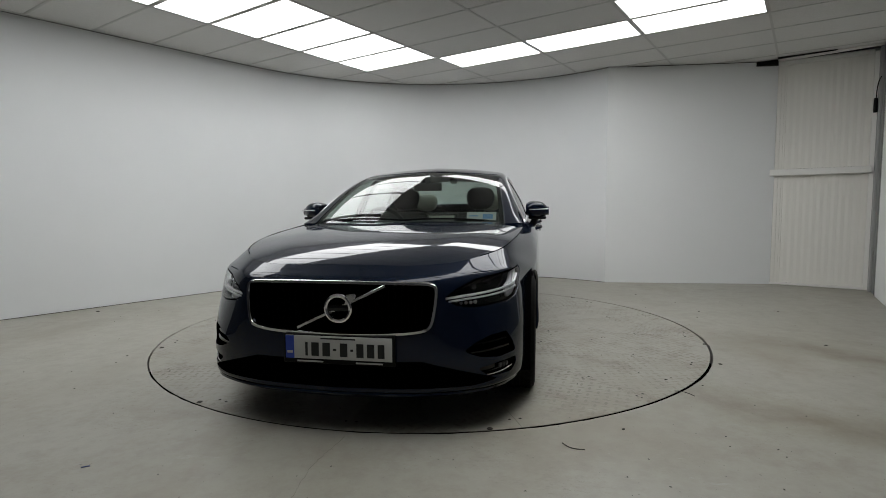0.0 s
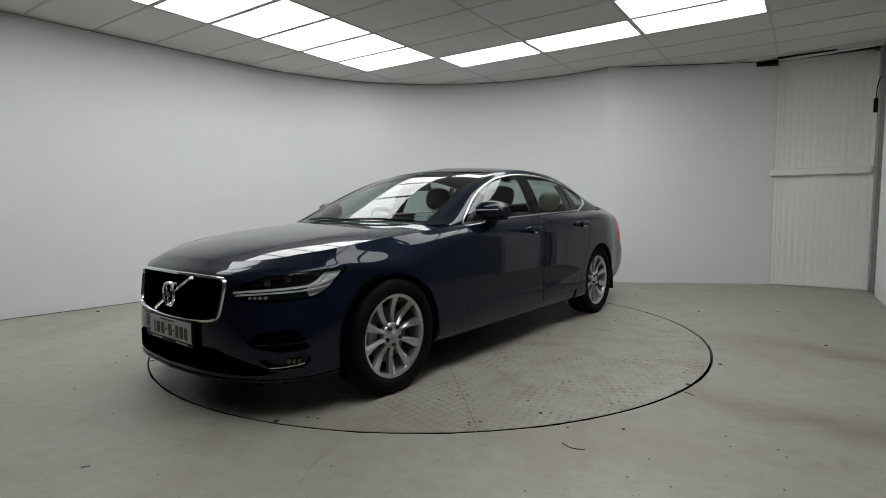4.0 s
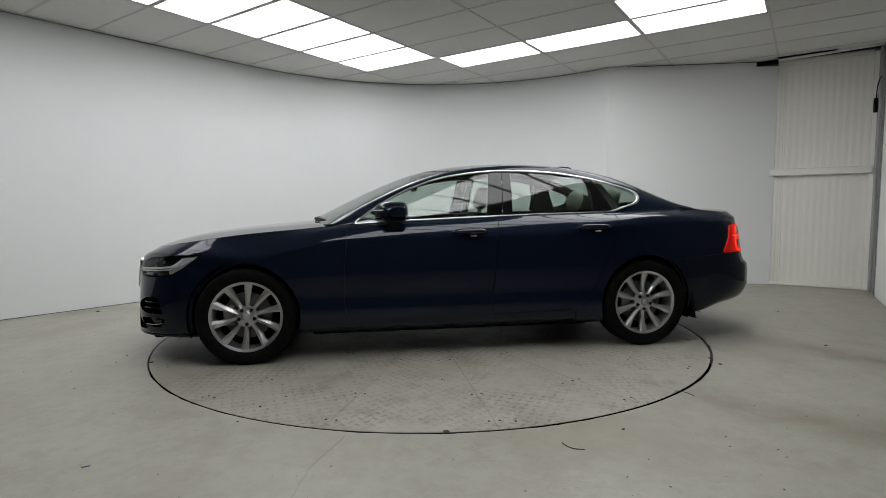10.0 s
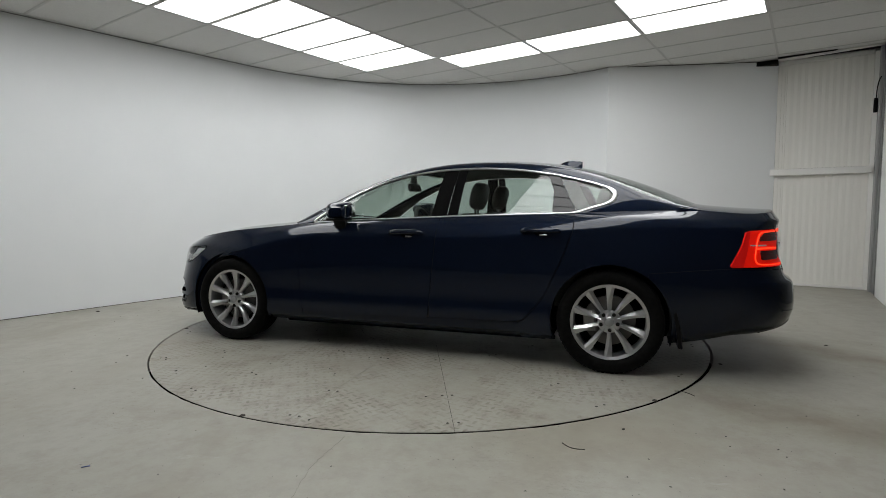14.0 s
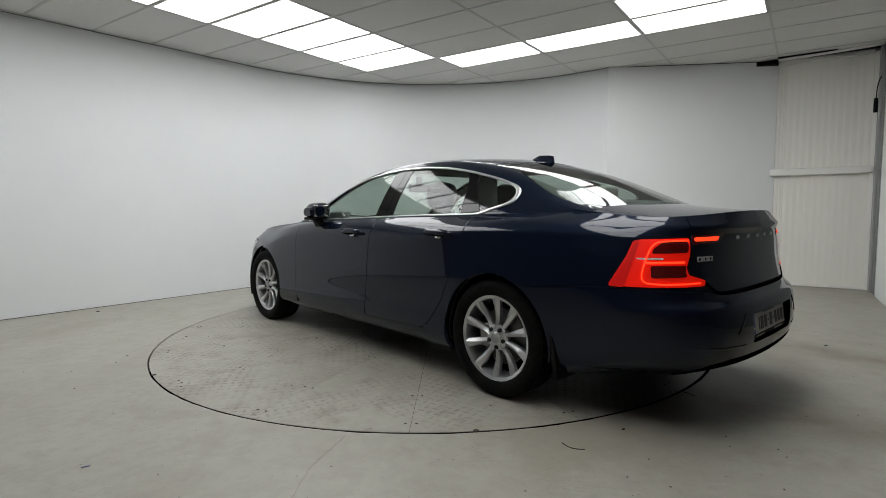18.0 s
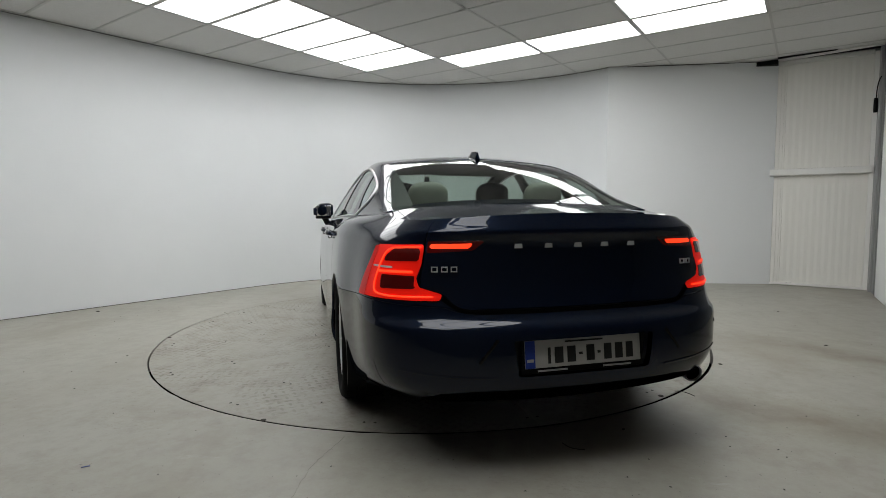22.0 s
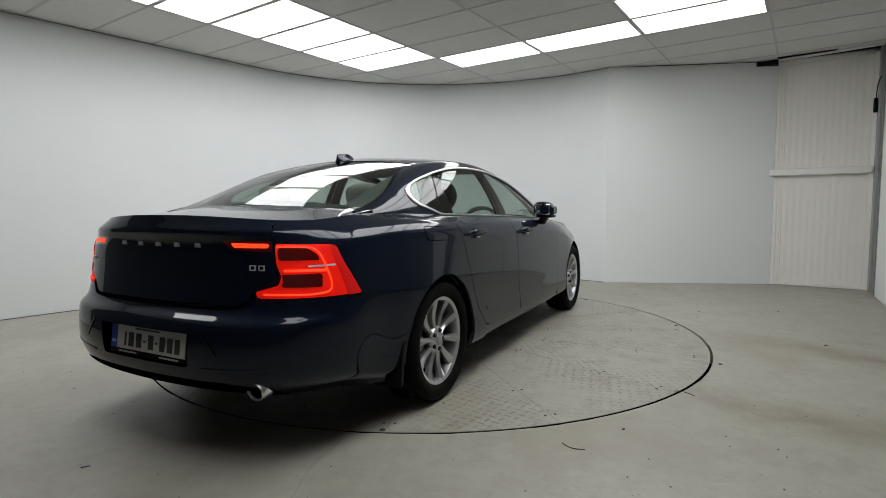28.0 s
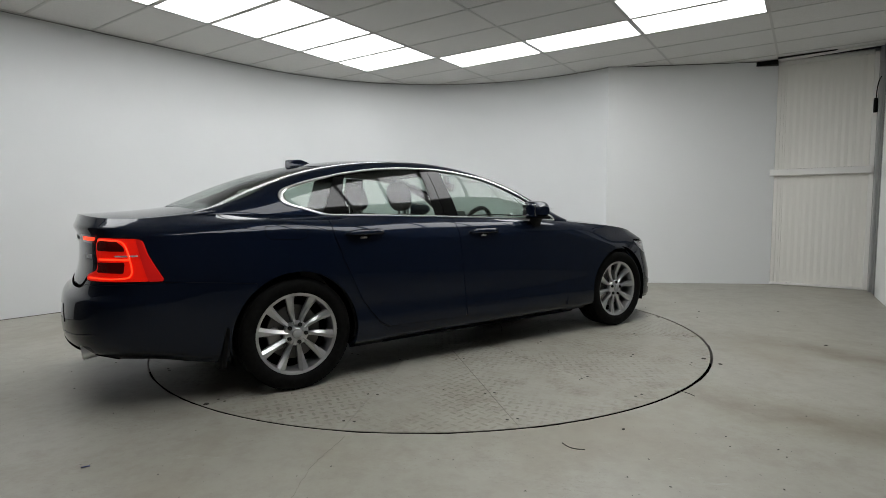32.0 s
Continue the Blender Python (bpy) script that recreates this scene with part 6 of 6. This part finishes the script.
    for name, box, mat, text in (("door_post", (0.0, 0.14, -0.03, 0.05, 0, 2.97), FRAME_GREY, "grey steel door post"), ("post_recess", (0.14, 0.20, 0.0, 0.06, 0, 2.97), GAP, "dark slot beside the steel post"), ("post_channel", (0.20, 0.36, -0.01, 0.06, 0, 2.97), DARK_FRAME, "dark grey steel channel of the door post"), ("post_slot", (0.36, 0.40, 0.01, 0.06, 0, 2.97), GAP, "dark slot beside the steel channel"), ("post_strip", (0.40, 0.52, -0.01, 0.06, 0, 2.97), FRAME_GREY, "grey steel strip of the door post"), ("post_face", (0.52, 1.45, -0.02, 0.06, 0, 2.97), BOARD, "white frame board")):
        bm = bmesh.new()
        add_box(bm, *box, 0.006, m2)
        tagged(part(name, bm, mat, None), text, kind="structure")
    remote = tagged(new("hanging_switch"), "black pendant switch hanging on its cable by the post", "switch")
    bm = bmesh.new()
    p = b + d * 0.06 + n * 0.05
    add_box(bm, -0.018, 0.018, -0.018, 0.018, 2.185, 2.355, 0.006, Matrix.Translation((p.x, p.y, 0)))
    part("switch_body", bm, BLACK, remote)
    bm = bmesh.new()
    k = np.linspace(0, 1, 10)
    path = [(p.x + d.x * 0.30 * q ** 2, p.y + d.y * 0.30 * q ** 2, 2.35 + 0.20 * math.sin(q * 1.6)) for q in k]
    add_sweep(bm, path, [(n.x, n.y, 0)] * 10, 0.010, 0.010)
    part("cable", bm, BLACK, remote)


def build_wall_foot():
    """The thin dark joint where the wall boards meet the floor."""
    bm = bmesh.new()
    path = arc_wall_path()
    p = [(x * 0.9985, y * 0.9985, 0.003) for x, y in path]
    add_sweep(bm, p, [(0, 0, 1.0)] * len(p), 0.006, 0.005)
    tagged(part("baseboard", bm, JOINT, None), "thin dark joint along the foot of the wall", kind="structure")


# ---- grit on the floor and on the turntable ----
def chip_mesh(seed, size):
    rng = random.Random(seed)
    bm = bmesh.new()
    n = rng.randint(5, 8)
    pts = [(size * rng.uniform(0.5, 1.0) * math.cos(2 * math.pi * k / n) * 1.5, size * rng.uniform(0.4, 1.0) * math.sin(2 * math.pi * k / n)) for k in range(n)]
    add_prism(bm, pts, size * 0.35)
    return bm


def build_grit():
    dark = material("dark_grit", (0.055, 0.05, 0.043), 0.9)
    chips = [(-3.52, 0.90, 0.035), (0.916, -2.223, 0.020), (2.464, 1.625, 0.022), (2.701, 0.567, 0.020), (3.486, 0.525, 0.022), (3.005, -0.768, 0.026), (1.362, -2.321, 0.010), (0.083, -2.505, 0.008), (0.914, -2.528, 0.010), (0.907, -2.752, 0.009), (0.348, -2.758, 0.007), (-2.243, -0.817, 0.012), (-1.117, -2.589, 0.008), (1.95, -1.205, 0.026), (2.55, 0.30, 0.012), (3.2, 1.1, 0.014), (-2.6, -0.3, 0.012), (-0.55, -2.62, 0.006), (1.9, -2.1, 0.009)]
    for k, (x, y, size) in enumerate(chips):
        ob = part("grit_chip", chip_mesh(k, size * 0.46), dark, None, smooth=False)
        ob.matrix_basis = pose(x, y, 0, 0, 0, 37 * k)
        tagged(ob, "small dark flake of grit lying on the floor", "grit", "grit on the floor")
    for name, path, mat, text in (
        ("thread", [(0.585, -2.365), (0.597, -2.395), (0.612, -2.417), (0.640, -2.430), (0.668, -2.435)], dark, "thin dark thread lying on the floor"),
        ("thread", [(1.40, -1.715), (1.44, -1.72), (1.465, -1.76), (1.475, -1.80)], dark, "short dark thread on the floor"),
        ("tape_scrap", [(-1.468, -2.524), (-1.455, -2.515), (-1.440, -2.510)], material("blue_scrap", (0.10, 0.13, 0.35), 0.6), "tiny scrap of blue tape on the floor"),
    ):
        bm = bmesh.new()
        pts = smooth_loop(path, 4, False)
        add_sweep(bm, [(x, y, 0.003) for x, y in pts], [(0, 0, 1.0)] * len(pts), 0.0045, 0.003)
        tagged(part(name, bm, mat, None), text, name.replace("_", " "))
    rng = random.Random(21)
    bm = bmesh.new()
    for _ in range(230):
        x, y = rng.uniform(-3.4, 4.2), rng.uniform(-3.3, 1.9)
        if math.hypot(x, y) < TABLE_R + 0.05 or abs(x) > 3.4 + 0.4 * (y + 1) or y > 2.6 - 0.5 * abs(x):
            continue
        size, turn, n = rng.uniform(0.0015, 0.0045), rng.uniform(0, 6.28), rng.randint(4, 6)
        add_prism(bm, [(size * rng.uniform(0.6, 1.7) * math.cos(2 * math.pi * k / n), size * rng.uniform(0.5, 1.0) * math.sin(2 * math.pi * k / n)) for k in range(n)], size * 0.5, Matrix.Translation((x, y, 0)) @ Matrix.Rotation(turn, 4, "Z"))
    tagged(part("floor_crumbs", bm, dark, None, smooth=False), "scattered tiny dark crumbs of dirt on the floor", "crumbs", kind="stuff")
    on_table = [(1.44, -1.508, 0.022), (1.328, -1.364, 0.014), (1.221, -0.952, 0.010), (1.386, -0.434, 0.012), (1.282, -0.506, 0.011), (1.73, 0.219, 0.011), (2.126, -0.318, 0.015), (1.17, -1.81, 0.012), (0.875, -1.566, 0.013), (1.413, -0.428, 0.010), (1.49, -1.473, 0.010), (0.996, -0.311, 0.011), (1.328, 1.381, 0.012), (1.106, -1.367, 0.012), (1.611, -1.623, 0.014), (-1.2, 1.1, 0.012), (-1.7, 0.4, 0.013), (-0.6, 1.75, 0.012), (0.4, 1.9, 0.012), (-1.5, -0.9, 0.012), (-0.5, -1.9, 0.012)]
    for k, (x, y, size) in enumerate(on_table):
        ob = part("grit_chip", chip_mesh(100 + k, size * 0.46), dark, turntable, smooth=False)
        ob.matrix_basis = pose(x, y, 0.0, 0, 0, 53 * k)
    stud = bmesh.new()
    add_lathe(stud, [(0.0, 0.004), (0.012, 0.0035), (0.016, 0.0)], 14, Matrix.Rotation(radians(90), 4, "X"))
    bolts = part("rim_bolt", stud, dark, turntable, "dark bolt head near the rim")
    for k, (x, y) in enumerate([(2.108, -0.685), (1.651, 1.489), (-0.41, 2.163), (0.274, -2.193), (-2.1, -0.6), (-1.3, -1.78)]):
        ob = bolts if k == 0 else new("rim_bolt", bolts.data)
        ob.parent = turntable
        ob.location = (x, y, 0.0005)
    bm = bmesh.new()
    add_lathe(bm, [(0.0, 0.0015), (0.006, 0.0015), (0.008, 0.0)], 10, Matrix.Rotation(radians(90), 4, "X"))
    screw = part("screw", bm, dark, turntable)
    first = True
    for k in range(16):
        a = radians(11.25 + 22.5 * k)
        for r in (1.02, 1.73, 2.12):
            for off in (-0.028, 0.028):
                ob = screw if first else new("screw", screw.data)
                first = False
                ob.parent = turntable
                ob.location = (r * math.cos(a) - off * math.sin(a), r * math.sin(a) + off * math.cos(a), 0.0004)


def build_crack():
    """A hairline crack in the floor's paint."""
    bm = bmesh.new()
    pts = np.array(smooth_loop([(-0.545, -2.86), (-0.526, -2.757), (-0.518, -2.62), (-0.512, -2.543), (-0.468, -2.407), (-0.44, -2.33), (-0.418, -2.251)], 6, False))
    rng = random.Random(4)
    add_sweep(bm, [(x + rng.uniform(-0.004, 0.004), y, 0.0006) for x, y in pts], [(0, 0, 1.0)] * len(pts), 0.0013, 0.001)
    part("crack", bm, material("crack_dirt", (0.23, 0.215, 0.18), 0.9), bpy.data.objects["floor"], "hairline crack in the paint", smooth=False)


build_crack()
build_side_door()
build_wall_foot()


def build_ceiling_joint():
    """The dark shadow gap between the flat wall board and the ceiling grid."""
    a, b = Vector((*arc_wall_path()[-1], 0)), Vector((*JAMB, 0))
    d = (b - a).normalized()
    m = Matrix(((d.x, -d.y, 0, a.x), (d.y, d.x, 0, a.y), (0, 0, 1, 0), (0, 0, 0, 1)))
    bm = bmesh.new()
    add_box(bm, 0.25, (b - a).length - 0.02, -0.004, 0.0, CEIL - 0.009, CEIL - 0.002, 0, m)
    path = arc_wall_path()
    add_sweep(bm, [(x * 0.9985, y * 0.9985, CEIL - 0.004) for x, y in path], [(0, 0, -1.0)] * len(path), 0.004, 0.004)
    tagged(part("ceiling_joint", bm, JOINT, None, smooth=False), "thin dark shadow gap where the board meets the ceiling", kind="structure")


build_ceiling_joint()

car = new("car")
tagged(car, "dark blue metallic four-door sedan parked on the turntable, tail lamps lit", "car")
CAR_OFFSET = (-0.060, 0.002, 0)
doors = build_body(car)
trunk = next(ob for ob in car.children if ob.name.startswith("trunk_lid"))
build_glazing(car, doors)
build_grille(car)
build_head_lamps(car)
build_tail_lamps(car, trunk)
build_badges(trunk)
build_plate(car, 2.358, 0.022, 0.424, 0.0, 0.0)
build_plate(car, -2.588, 0.0, 0.488, math.pi, radians(-7))
build_bumper_parts(car)
build_handles(car, doors)
build_mirrors(car)
build_running_gear(car)
build_interior(car)
build_fin(car)
for ob in car.children:
    ob.matrix_parent_inverse = Matrix.Translation(CAR_OFFSET)

build_grit()


# ---- what moves ----
def motions():
    """The turntable and the car on it turn clockwise at a steady rate."""
    for thing in (turntable, car):
        start = TURN_0 if thing is car else 0.0
        walk(thing, [(float(t), pose(0, 0, 0, 0, 0, start + TURN_RATE * t)) for t in range(33)])


motions()
